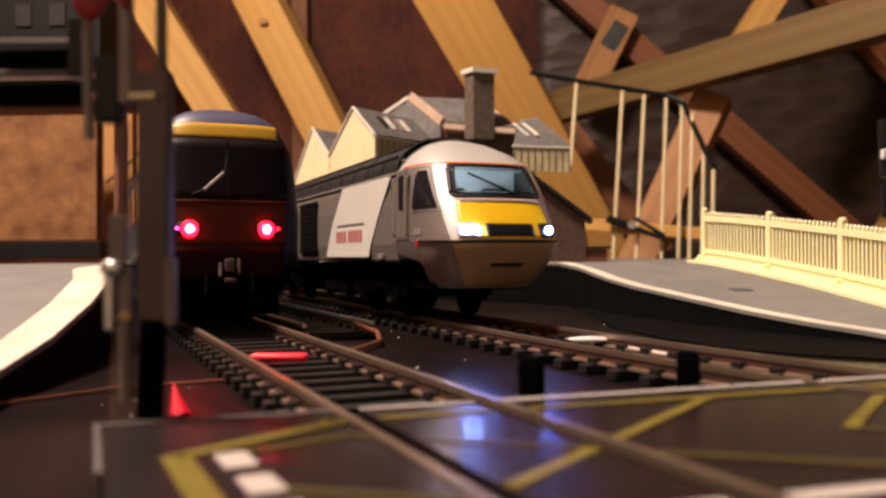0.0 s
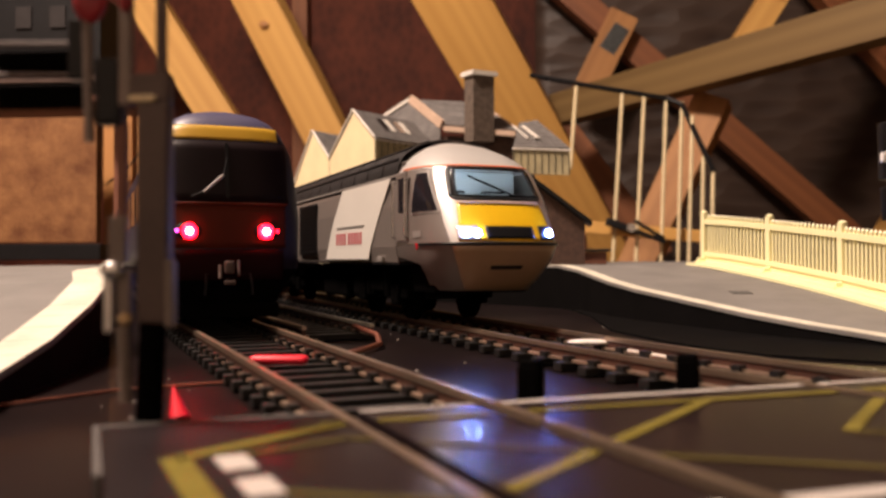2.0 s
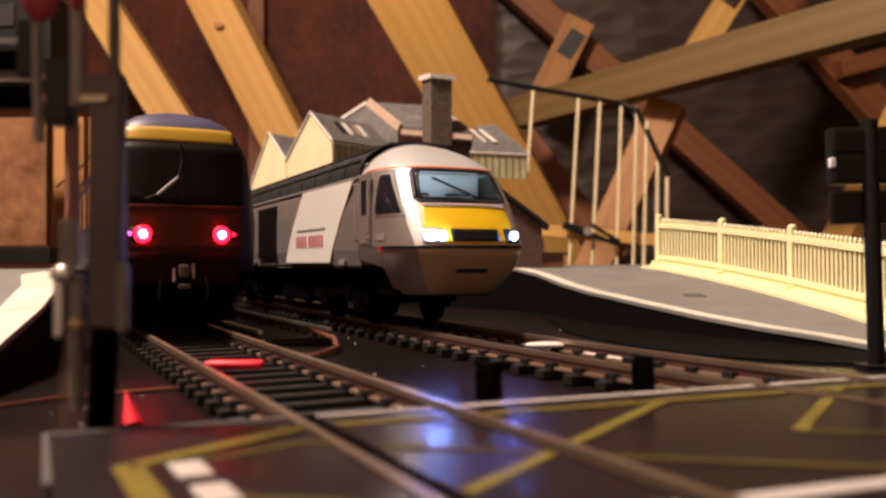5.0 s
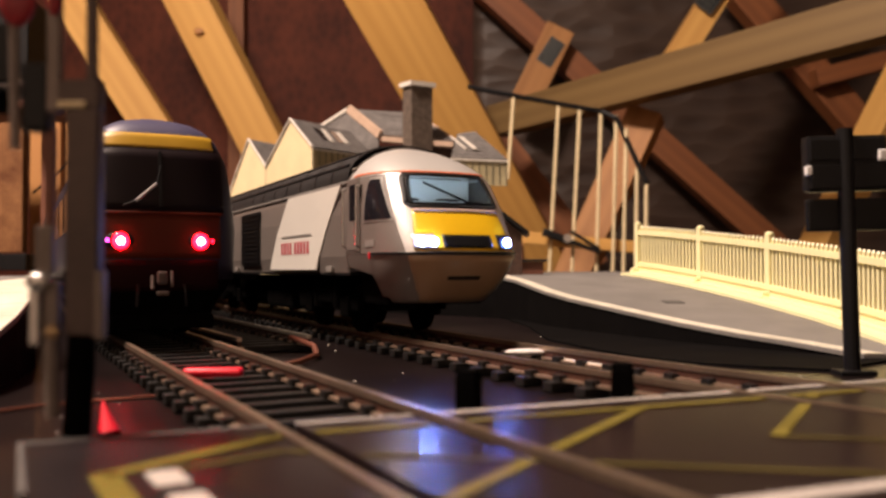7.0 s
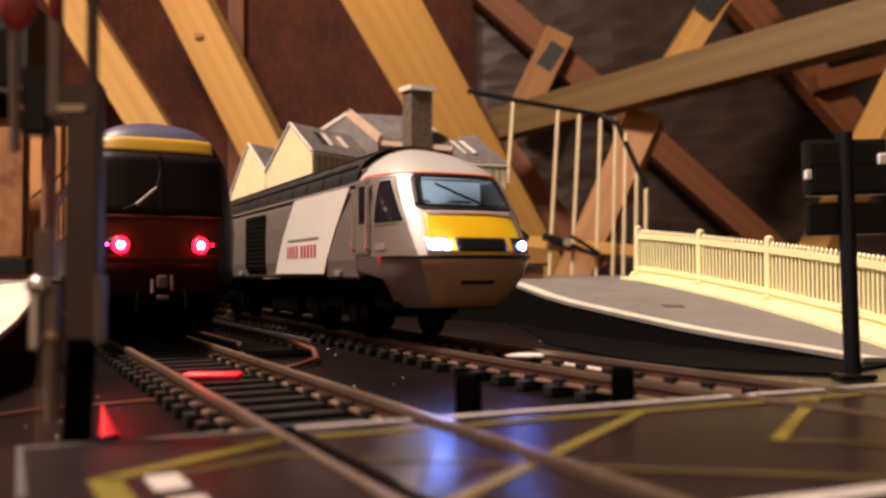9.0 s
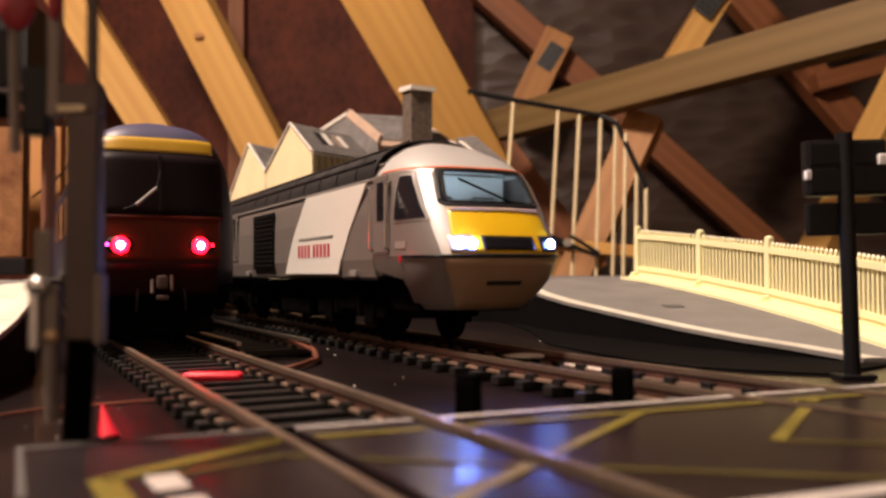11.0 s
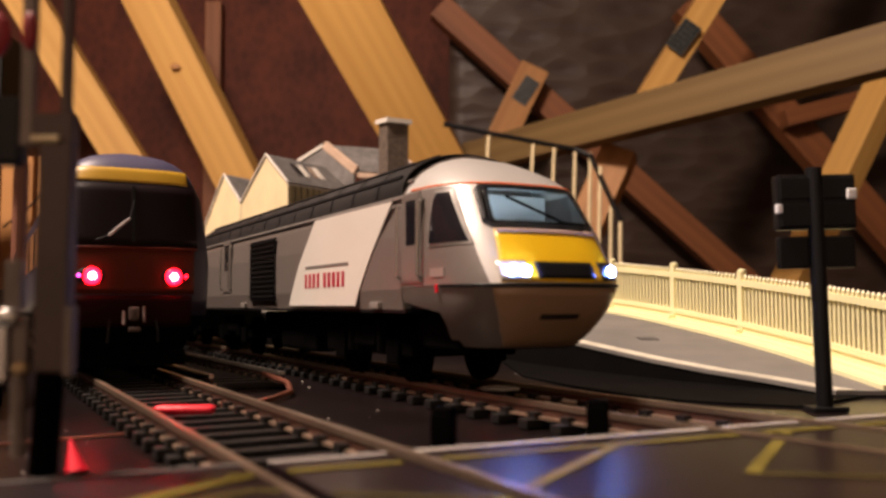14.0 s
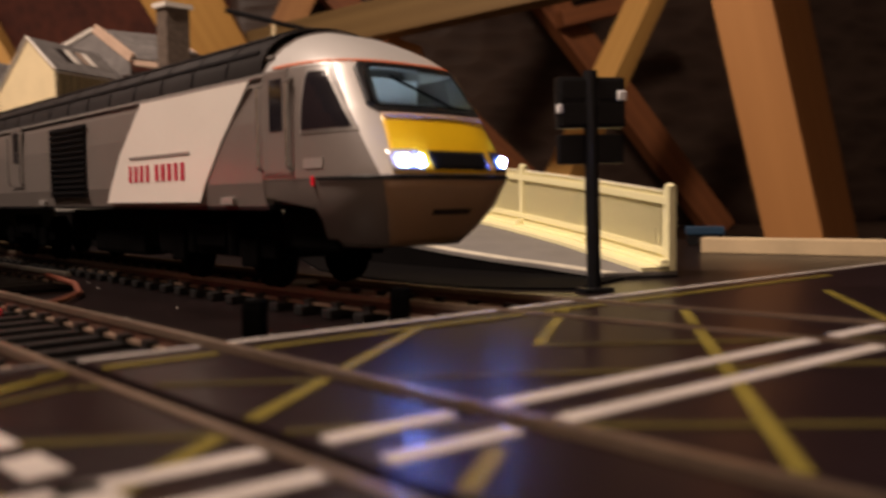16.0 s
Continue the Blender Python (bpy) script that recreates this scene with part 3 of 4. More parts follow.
def fence():
    fe = thing("picket_fence", (0, 0, 0), 0, "cream plastic picket fence with square posts along the platform ramp", "fence")
    line = [Vector((x, y, 0)) for x, y in ((82.7, 359.7), (96.3, 317.3), (105.8, 275.2), (111.5, 232.8), (113.2, 190.5))]
    seg = [(b - a).length for a, b in zip(line, line[1:])]
    total = sum(seg)

    def at(s):
        s = max(0.0, min(total - 1e-3, s))
        for (a, b), l in zip(zip(line, line[1:]), seg):
            if s <= l:
                c = a.lerp(b, s / l)
                return c, (b - a).normalized(), ramp_z(c.x, c.y)
            s -= l
    out = Vector((-0.82, -0.57, 0))

    def band(o0, o1, z0, z1, name, a=0.0, b=total):
        us = steps(a, b, 12)
        bm = bmesh.new()
        rows = []
        for u in us:
            c, d, z = at(u)
            n = Vector((d.y, -d.x, 0))
            if n.dot(out) < 0:
                n = -n
            rows.append([bm.verts.new((c + n * o) + Vector((0, 0, z + h))) for o, h in ((o0, z0), (o1, z0), (o1, z1), (o0, z1))])
        for r, s in zip(rows, rows[1:]):
            for i in range(4):
                bm.faces.new((r[i], r[(i + 1) % 4], s[(i + 1) % 4], s[i]))
        bm.faces.new(rows[0])
        bm.faces.new(rows[-1][::-1])
        part(name, bm, M_CREAM, fe)
    band(-1.5, 8.6, 0.02, 1.1, "base_step", -1)
    band(-1.2, 3.2, 1.1, 1.7, "plinth")
    band(-0.6, 0.6, 1.7, 4.0, "kerb_board")
    band(-0.8, 1.2, 3.9, 5.5, "bottom_rail")
    band(-0.6, 1.1, 17.0, 18.9, "top_rail")
    n = 76
    pk = None
    for i in range(n):
        u = total * (i + 0.5) / n
        c, d, z = at(u)
        m = pose(c.x * K, c.y * K, z * K, 0, 0, math.degrees(math.atan2(d.y, d.x)))
        if pk is None:
            bm = box((0, 0, 12.4), (0.95, 0.7, 15.2))
            cyl((0, 0, 20), (0, 0, 20.8), 0.7, bm, 0.1, 4)
            first = part("picket", bm, M_CREAM, fe)
            first.matrix_basis, pk = m, first.data
        else:
            share("picket", pk, fe, m)
    pm = None
    for u in (0.2, seg[0], seg[0] + seg[1], seg[0] + seg[1] + seg[2], total - 0.2):
        c, d, z = at(u)
        m = pose(c.x * K, c.y * K, z * K, 0, 0, math.degrees(math.atan2(d.y, d.x)))
        if pm is None:
            bm = box((0, -0.2, 10.8), (2.5, 2.4, 21.6), bevel=0.3)
            ball((0, -0.2, 21.7), (1.5, 1.4, 0.9), bm, 10)
            box((0, -1.6, 2.1), (2.2, 3.6, 2.0), bm, bevel=0.5)
            box((0, -2.6, 1.4), (2.6, 3.0, 0.9), bm, bevel=0.3)
            first = part("post", bm, M_CREAM, fe)
            first.matrix_basis, pm = m, first.data
        else:
            share("post", pm, fe, m)


fence()


def left_z(x, y):
    return lerp([(60, 1.0), (86, 2.2), (100, 3.2), (118, 4.6), (138, 7.3), (162, 12.0), (182, 16.0), (200, 17.6), (900, 17.6)], y)


EDGE_L = [(-58, 86), (-66, 100), (-72.5, 117.7), (-76, 138), (-81, 162), (-87, 182), (-99, 204), (-119, 245), (-150, 325), (-220, 465)]
BACK_L = [(-105, 70), (-125, 85), (-145, 100), (-170, 120), (-200, 140), (-230, 165), (-250, 200), (-252, 245), (-254, 325), (-256, 465)]
pl = thing("station_platform", (0, 0, 0), 0, "grey station platform with a broad cream curved edge and black wall", "platform", "platforms")
part("wall", strip(EDGE_L, BACK_L, 0.0, lambda x, y: left_z(x, y) - 1.0), M_PLATWALL, pl)
part("deck", strip(EDGE_L, BACK_L, lambda x, y: left_z(x, y) - 0.98, left_z), M_PLAT, pl)
inl = shrink(EDGE_L, BACK_L, 8.0)
for (a, b), (c, d) in zip(zip(EDGE_L, EDGE_L[1:]), zip(inl, inl[1:])):
    k = max(1, int((Vector(b) - Vector(a)).length / 7))
    for i in range(k):
        p = [Vector(a).lerp(Vector(b), (i + 0.01) / k), Vector(a).lerp(Vector(b), (i + 0.99) / k)]
        q = [Vector(c).lerp(Vector(d), (i + 0.01) / k), Vector(c).lerp(Vector(d), (i + 0.99) / k)]
        part("coping_stone", prism([tuple(p[0]), tuple(p[1]), tuple(q[1]), tuple(q[0])], lambda x, y: left_z(x, y) + 0.01, lambda x, y: left_z(x, y) + 0.3), M_COPING, pl)


# ---- trains ----
def nose_shape(front, width, depth, p=3.0):
    """fn(a, z): a from -1 to 1 round the front at the height z; rounded in plan."""
    def fn(a, z, out=0.0):
        th = a * math.pi / 2
        c, s = abs(math.cos(th)), abs(math.sin(th))
        w, x, d = lerp(width, z) + out, lerp(front, z) + out, lerp(depth, z) + out
        return Vector((x - d + d * c ** (2 / p), math.copysign(w * s ** (2 / p), th), z))
    return fn


def turn_of(y, w, p=3.0):
    """The turn a at which the plan curve stands y off the centre."""
    return math.copysign(math.asin(min(1.0, (abs(y) / w) ** (p / 2))) / (math.pi / 2), y)


def patch(fn, outline, z0, z1, out=0.2, n=14, m=8, thick=0.35):
    """A raised panel on a nose; outline(z) gives its two turns."""
    def g(u, v):
        z = z0 + (z1 - z0) * v
        a0, a1 = outline(z)
        return fn(a0 + (a1 - a0) * u, z, out)
    return grid(g, steps(0, 1, n), steps(0, 1, m), thick, None, lambda u, v: (-1, 0, 0))


def side_panel(poly, y, t=0.25):
    """A flat panel on a body side (x, z outline), standing out from y."""
    bm = bmesh.new()
    s = -1 if y < 0 else 1
    a = [bm.verts.new((x, y, z)) for x, z in poly]
    b = [bm.verts.new((x, y + s * t, z)) for x, z in poly]
    bm.faces.new(a)
    bm.faces.new(b[::-1])
    for i in range(len(poly)):
        j = (i + 1) % len(poly)
        bm.faces.new((a[i], a[j], b[j], b[i]))
    return bm


H_FRONT = [(8.6, 9.0), (11, 11.5), (15, 15.0), (19.5, 17.6), (20.2, 17.6), (25, 14.8), (30.3, 11.2), (38.5, 5.2), (41, 1.6), (43.5, -3.5), (45.5, -9), (47, -15.5), (47.7, -21)]
H_WIDTH = [(8.6, 11.5), (12, 14.2), (16, 16.0), (19.8, 16.9), (30, 16.9), (36, 16.4), (38.5, 15.7), (41, 14.2), (43.5, 11.6), (45.5, 8.4), (47, 4.6), (47.7, 0.6)]
H_DEPTH = [(8.6, 12), (16, 15), (19.8, 18), (38, 18), (44, 16), (47.7, 8)]
SECTION = [(16.2, 15.4), (16.9, 19.5), (16.9, 30), (16.4, 36), (15.8, 38.3), (14.2, 41), (11.6, 43.5), (8.4, 45.5), (4.6, 47), (0, 47.6)]


def loft_body(x0, x1, names=None):
    ring = SECTION + [(-y, z) for y, z in SECTION[-2::-1]]
    bm = bmesh.new()
    rows = [[bm.verts.new((x, y, z)) for y, z in ring] for x in steps(x0, x1, 6)]
    for r, s in zip(rows, rows[1:]):
        for i in range(len(ring) - 1):
            bm.faces.new((r[i], r[i + 1], s[i + 1], s[i]))
        bm.faces.new((r[-1], r[0], s[0], s[-1]))
    bm.faces.new(rows[0][::-1])
    bm.faces.new(rows[-1])
    return bm


def wheelset(parent, x, r=6.2):
    ob = part("wheelset", cyl((0, -8.6, 0), (0, 8.6, 0), 1.0), M_BLACK, parent)
    ob.matrix_basis = pose(x * K, 0, r * K)
    for s in (-1, 1):
        bm = cyl((0, s * 7.6, 0), (0, s * 9.6, 0), r, seg=24)
        cyl((0, s * 7.2, 0), (0, s * 7.6, 0), r + 0.35, bm, seg=24)
        w = part("wheel", bm, M_GEAR, ob)
        for k in range(4):
            a = k * math.pi / 2
            part("wheel_hole", cyl((3.4 * math.cos(a), s * 9.55, 3.4 * math.sin(a)), (3.4 * math.cos(a), s * 9.75, 3.4 * math.sin(a)), 0.8, seg=8), M_GEAR, ob)
    return ob


def bogie(parent, x):
    bm = bmesh.new()
    for s in (-1, 1):
        box((x, s * 11.5, 7.2), (46, 2.2, 3.2), bm, bevel=0.5)
        for dx in (-15, 15):
            box((x + dx, s * 12.6, 6.6), (6, 1.8, 5.5), bm, bevel=0.6)
            cyl((x + dx * 0.55, s * 12.6, 6), (x + dx * 0.55, s * 12.6, 13), 1.3, bm, seg=10)
        box((x, s * 12.5, 9.5), (12, 2.2, 4.6), bm, bevel=0.6)
    part("bogie_frame", bm, M_GEAR, parent)


def power_car():
    hst = thing("power_car", (0, 0, 0), 0, "silver-grey power car with yellow nose and lit blue-white headlamps", "train")
    fn = nose_shape(H_FRONT, H_WIDTH, H_DEPTH)
    # cab shell
    zs = [8.6, 9.5, 11, 13, 15, 17, 18.6, 19.5, 19.9, 20.3, 22, 25, 28, 30.3, 31.0, 33, 36, 37.9, 38.5, 40, 41.5, 43, 44.3, 45.4, 46.3, 47, 47.5, 47.7]
    lower, upper = bmesh.new(), bmesh.new()
    def turns(z):
        """Turns round the nose, with one column on the edge of the grey cab side."""
        f, d = lerp(H_FRONT, z), lerp(H_DEPTH, z)
        c = (lerp([(20, 13.6), (38.4, 1.0)], z) - f + d) / d
        e = math.acos(max(0.1, min(0.95, c)) ** 1.5) / (math.pi / 2) if 19 < z < 38.6 else 0.54
        return steps(-1, -e, 9)[:-1] + steps(-e, e, 33) + steps(e, 1, 9)[1:]

    def back_x(z):
        return -16.0 if z >= 15.4 else 8.0 - (z - 8.6) / 6.8 * 10.0

    def ring(z):
        pts = [fn(a, z) for a in turns(z)]
        first, last = pts[0].copy(), pts[-1].copy()
        b = min(back_x(z), first.x - 0.2) if z < 46 else min(-21.3, first.x - 0.1)
        if z >= 15.4:
            b = min(-16.0, first.x - 0.05) if z < 45 else min(-30, first.x)
        mid = [Vector((first.x + (b - first.x) * k, first.y, z)) for k in (1, 0.66, 0.33)]
        mir = [Vector((last.x + (b - last.x) * k, last.y, z)) for k in (0.33, 0.66, 1)]
        return mid + pts + mir

    def open_screen(f):
        return all(30.9 < p.co.z < 38.0 and abs(p.co.y) < 10.4 and p.co.x > -6 for p in f)

    def skin(bm, heights):
        rows = [[bm.verts.new(p) for p in ring(z)] for z in heights]
        for r, s in zip(rows, rows[1:]):
            for i in range(len(r) - 1):
                if open_screen((r[i], r[i + 1], s[i + 1], s[i])):
                    continue
                f = bm.faces.new((r[i], r[i + 1], s[i + 1], s[i]))
                if s[0].co.z < 38.6 and not 11 <= i < 43:
                    f.material_index = 1
        return rows
    r = skin(lower, [z for z in zs if z <= 19.6] + [19.75])
    lower.faces.new(r[0][::-1])
    low = part("nose_skirt", lower, [M_GREY, M_GREY], hst, "grey lower nose skirt", True)
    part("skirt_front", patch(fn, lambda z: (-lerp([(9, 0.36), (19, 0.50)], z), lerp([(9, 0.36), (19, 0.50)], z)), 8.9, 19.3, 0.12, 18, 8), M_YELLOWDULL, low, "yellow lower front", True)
    part("coupler_slot", patch(fn, lambda z: (-0.085, 0.085), 13.8, 14.7, 0.3, 6, 3), M_DARKROOF, low)
    r = skin(upper, [z for z in zs if z >= 19.8])
    upper.faces.new(r[-1])
    part("cab", upper, [M_SILVER, M_GREY], hst, "silver cab shell", True)
    part("crease_band", patch(fn, lambda z: (-0.98, 0.98), 19.5, 20.1, 0.25, 40, 3), M_BLACK, hst, smooth=True)

    def span(y, k=1.0):
        return lambda z: (-turn_of(y(z) if callable(y) else y, lerp(H_WIDTH, z)), turn_of(y(z) if callable(y) else y, lerp(H_WIDTH, z)))
    yel = part("nose_panel", patch(fn, span(lambda z: lerp([(20, 12.2), (30, 10.6)], z)), 20.3, 29.6, 0.22, 24, 10), M_YELLOW, hst, "yellow nose panel", True)
    part("nose_grille", patch(fn, span(5.9), 20.9, 23.9, 0.42, 12, 5), M_BLACK, yel, "black nose grille", True)
    part("panel_lip", patch(fn, span(10.4), 29.3, 29.9, 0.5, 16, 3), M_RIDGE, yel, smooth=True)
    outer = lambda z: lerp([(30, 10.4), (30.6, 11.4), (31, 11.9), (37.5, 11.1), (38.8, 9.9)], z)
    inner = lambda z: lerp([(30.9, 10.4), (31.7, 11.1), (37.1, 10.2), (38.0, 9.4)], z)
    fr = part("windscreen_frame", patch(fn, span(outer), 30.1, 31.2, 0.25, 24, 4), M_BLACK, hst, "black windscreen surround", True)
    part("frame_top", patch(fn, span(outer), 37.7, 38.7, 0.25, 24, 4), M_BLACK, fr, smooth=True)
    for s in (-1, 1):
        part("frame_side", patch(fn, lambda z, s=s: (turn_of(s * (inner(z) - 1.0), lerp(H_WIDTH, z)), turn_of(s * outer(z), lerp(H_WIDTH, z))), 31.1, 38.3, 0.25, 5, 9), M_BLACK, fr, smooth=True)
    pane = part("windscreen", patch(fn, span(inner), 30.9, 38.1, 0.42, 20, 10, 0.15), M_GLASS, fr, "clear windscreen", True)
    pane.visible_shadow = False
    part("cab_back", box((-11.5, 0, 30), (0.8, 30, 18)), M_CABWALL, hst, "pale cab back wall")
    part("driver_desk", box((4.0, 0, 27.6), (7, 20, 4.6), bevel=0.8), M_DARKROOF, hst, "dark driving desk")
    part("cab_seat", box((-4.5, -5.5, 29.0), (3.0, 6.5, 9), bevel=1.0), M_DARKROOF, hst, "dark cab seat")
    part("cab_seat", box((-4.5, 5.5, 29.0), (3.0, 6.5, 9), bevel=1.0), M_DARKROOF, hst, "dark cab seat")
    part("lamp_board", box((7.6, -4, 30.2), (2.0, 12, 0.5), bevel=0.15), M_LAMPBOARD, hst, "bluish light leaking from the lamp board")
    a, b = fn(turn_of(-6.5, 16.5), 36.2, 0.9), fn(turn_of(3.2, 16.8), 31.3, 0.9)
    part("wiper", cyl(a, b, 0.26, seg=6), M_GEAR, fr)
    part("wiper", cyl(b, fn(turn_of(6.2, 16.8), 31.2, 0.9), 0.26, seg=6), M_GEAR, fr)
    for s in (-1, 1):
        cl = part("lamp_housing", patch(fn, lambda z, s=s: (turn_of(s * 7.6, 16.9), turn_of(s * 12.1, 16.9)), 20.6, 24.0, 0.4, 10, 5), M_SILVER if s < 0 else M_BLACK, hst, "headlamp cluster", True)
        c = fn(turn_of(s * 10.1, 16.9), 22.3, 0.75)
        part("headlamp", ball(c, (0.4, 0.95, 0.95)), M_LENS, cl, "glowing blue-white headlamp", True)
        if s < 0:
            c = fn(turn_of(s * 7.9, 16.9), 22.2, 0.75)
            part("headlamp", ball(c, (0.4, 0.8, 0.95)), M_LENS, cl, "glowing blue-white headlamp", True)
    part("roof_line", grid(lambda u, v: fn(u, 38.8 + v * 0.38, 0.18), steps(-1, 1, 40), steps(0, 1, 3), 0.3, None, lambda u, v: (-1, 0, 0)), M_ORANGE, hst, "thin orange line round the cab roof", True)
    # body behind the cab
    part("body_shell", loft_body(-198, -15.5), M_GREY, hst, "grey body side and roof", False)
    part("roof_cover", grid(lambda x, v: (x, 15.9 * math.sin(v), 38.4 + 9.75 * math.cos(v) ** 0.9 if abs(v) < 1.5 else 38.4), steps(-197, -17, 3), steps(-1.52, 1.52, 25), 0.4, None, lambda u, v: (0, 0, -1)), M_DARKROOF, hst, "dark roof", True)
    for k in range(7):
        v = -1.2 + k * 0.4
        part("roof_ridge", box((-107, 15.9 * math.sin(v), 38.6 + 9.75 * math.cos(v) ** 0.9), (176, 0.7, 0.5), rot=Matrix.Rotation(-v, 3, "X")), M_BLACK, hst)
    for i in range(12):
        x = -30 - i * 14.0
        part("roof_rib", grid(lambda u, v, x=x: (x + u, 16.0 * math.sin(v), 38.4 + 9.9 * max(0.0, math.cos(v)) ** 0.9), [0, 0.9], steps(-1.5, 1.5, 19), 0.3, None, lambda u, v: (0, 0, -1)), M_BLACK, hst)
    for s in (-1, 1):
        y = s * 16.92
        part("gutter", box((-106, s * 16.2, 37.9), (182, 0.9, 0.7), bevel=0.2), M_GREYTRIM, hst)
        part("gutter", box((-106, s * 14.3, 41.3), (182, 0.7, 0.6), bevel=0.2), M_GREYTRIM, hst)
        wp = part("white_panel", side_panel([(-65, 37.4), (-19, 37.4), (-30, 27), (-36.5, 19.5), (-38.5, 16.2), (-85, 16.2), (-83, 19.5), (-77, 27)], y), M_WHITE, hst, "slanted white panel")
        w = [2.1, 2.5, 2.3, 2.3, 0, 2.3, 2.5, 2.5, 2.3, 2.3]
        x = -72.5
        for k in range(10):
            if w[k]:
                part("logo_bar", box((x + 1.25, y + s * 0.33, 22.4), (w[k] * 0.66, 0.16, 3.5)), M_CRIMSON, wp, "crimson bar")
            x += 3.0 if w[k] else 1.6
        part("logo_bar", box((-57, y + s * 0.33, 25.9), (29, 0.16, 0.55)), M_GREYTRIM, wp, "grey bar")
        gr = part("radiator_grille", side_panel([(-124, 17.6), (-98, 17.6), (-98, 35.6), (-124, 35.6)], y), M_BLACK, hst, "black louvred grille")
        for k in range(12):
            part("louvre", box((-111, y + s * 0.35, 18.8 + k * 1.45), (25.2, 0.5, 0.5)), M_BLACK, gr)
        for x0, x1, gold in ((-14.6, -6.4, True), (-158, -148, True)):
            d = part("cab_door", side_panel([(x0, 20.6), (x1, 20.6), (x1, 38.2), (x0, 38.2)], y, 0.2), M_GREYTRIM, hst, "grey cab door")
            part("door_leaf", side_panel([(x0 + 0.4, 21), (x1 - 0.4, 21), (x1 - 0.4, 37.8), (x0 + 0.4, 37.8)], y + s * 0.1, 0.25), M_GREY, d)
            part("door_window", side_panel([(x0 + 2.4, 28), (x1 - 1.8, 28), (x1 - 1.8, 36.6), (x0 + 2.4, 36.6)], y + s * 0.2, 0.25), M_DARKGLASS, d)
            for xx in (x0 - 0.6, x1 + 0.3):
                part("handrail", wire([(xx, y, 21.5), (xx, y + s * 1.0, 22), (xx, y + s * 1.0, 35.6), (xx, y, 36.1)], 0.28), M_CHROME, d)

        def on_side(x, z, out, s=s):
            f, d, w = lerp(H_FRONT, z), lerp(H_DEPTH, z), lerp(H_WIDTH, z)
            c = max(0.0, (x - f + d) / d)
            return Vector((x, s * ((w * max(0.0, 1 - c ** 3) ** (1 / 3)) + out), z))

        def side_patch(z0, z1, left, right, out, s=s, f=on_side):
            def g(u, v):
                z = z0 + (z1 - z0) * v
                return f(left(z) + (right(z) - left(z)) * u, z, out)
            return grid(g, steps(0, 1, 9), steps(0, 1, 9), 0.3, None, lambda u, v: (0, -s, 0))
        win = part("cab_window", side_patch(27.2, 37.8, lambda z: lerp([(27, -3.2), (37.6, -3.4)], z), lambda z: lerp([(27, 9.0), (37.6, 0.6)], z), 0.2), M_GREYTRIM, hst, "dark cab side window")
        part("pane", side_patch(27.7, 37.3, lambda z: lerp([(27, -2.7), (37.6, -2.9)], z), lambda z: lerp([(27, 8.4), (37.6, 0.1)], z), 0.35), M_DARKGLASS, win)
        part("number_bar", side_patch(21.5, 23.1, lambda z: -2.6, lambda z: 2.8, 0.15), M_GREYTRIM, hst, "pale number bar")
        part("red_label", box((0.0, s * 16.98, 19.4), (0.7, 0.4, 1.5), bevel=0.1), M_REDPLASTIC, hst)
        part("step_plate", box((-28, s * 16.6, 16.3), (4.5, 1.4, 1.4), bevel=0.2), M_GREYTRIM, hst)
        part("step_plate", box((-132, s * 16.6, 16.3), (4.5, 1.4, 1.4), bevel=0.2), M_GREYTRIM, hst)
    part("light_block_floor", box((-5, 0, 15.9), (22, 29, 0.6)), M_BLACK, hst)
    part("light_block_bulkhead", box((3.5, 0, 12.2), (0.6, 21, 7.0)), M_BLACK, hst)
    part("body_edge", box((-106, 0, 15.2), (182, 32.2, 0.9)), M_BLACK, hst)
    bm = box((-90, 0, 10.5), (70, 24, 8), bevel=1)
    box((-8, 0, 11.6), (17, 25, 7.4), bm, bevel=0.6)
    box((-90, -10, 7), (30, 6, 6), bm, bevel=1)
    box((-60, -11, 8), (12, 5, 6), bm, bevel=0.8)
    part("underframe_tank", bm, M_GEAR, hst)
    for x in (-42, -160):
        bogie(hst, x)
    wheels = [wheelset(hst, x) for x in (-26, -58, -145, -175)]
    return hst, wheels


def coach():
    c = thing("passenger_coach", (0, 0, 0), 0, "grey passenger coach coupled behind the power car", "train")
    part("body_shell", loft_body(-500, -204), M_GREY, c, "grey body")
    part("gangway", box((-201, 0, 28), (5, 14, 24), bevel=0.8), M_BLACK, c)
    for s in (-1, 1):
        for i in range(10):
            part("window", side_panel([(-232 - i * 25, 25), (-214 - i * 25, 25), (-214 - i * 25, 33), (-232 - i * 25, 33)], s * 16.92), M_DARKGLASS, c)
        part("end_post", box((-204.5, s * 15.5, 27), (1.4, 1.4, 22), bevel=0.3), M_CHROME, c)
    part("underframe", box((-350, 0, 11), (280, 24, 8), bevel=1), M_BLACK, c)
    bogie(c, -235)
    bogie(c, -465)
    ws = [wheelset(c, x) for x in (-220, -250, -450, -480)]
    return c, ws


M_CABWALL = mat("pale_cab_plastic", (0.70, 0.74, 0.76), 0.5, vary=0.15, scale=90)
M_LAMPBOARD = mat("lamp_board_glow", (0.74, 0.88, 1.0), 0.4, vary=0.0, emit=55)
M_TSCREEN = mat("black_railcar_screen", (0.008, 0.004, 0.005), 0.4, vary=0.2, spec=0.3, ior=1.3)
M_YELLOWDULL = mat("shaded_skirt_yellow", (0.30, 0.185, 0.105), 0.4, vary=0.06, coat=0.2)
M_GREYTRIM = mat("light_grey_trim", (0.26, 0.24, 0.225), 0.4, 0.2, vary=0.08)

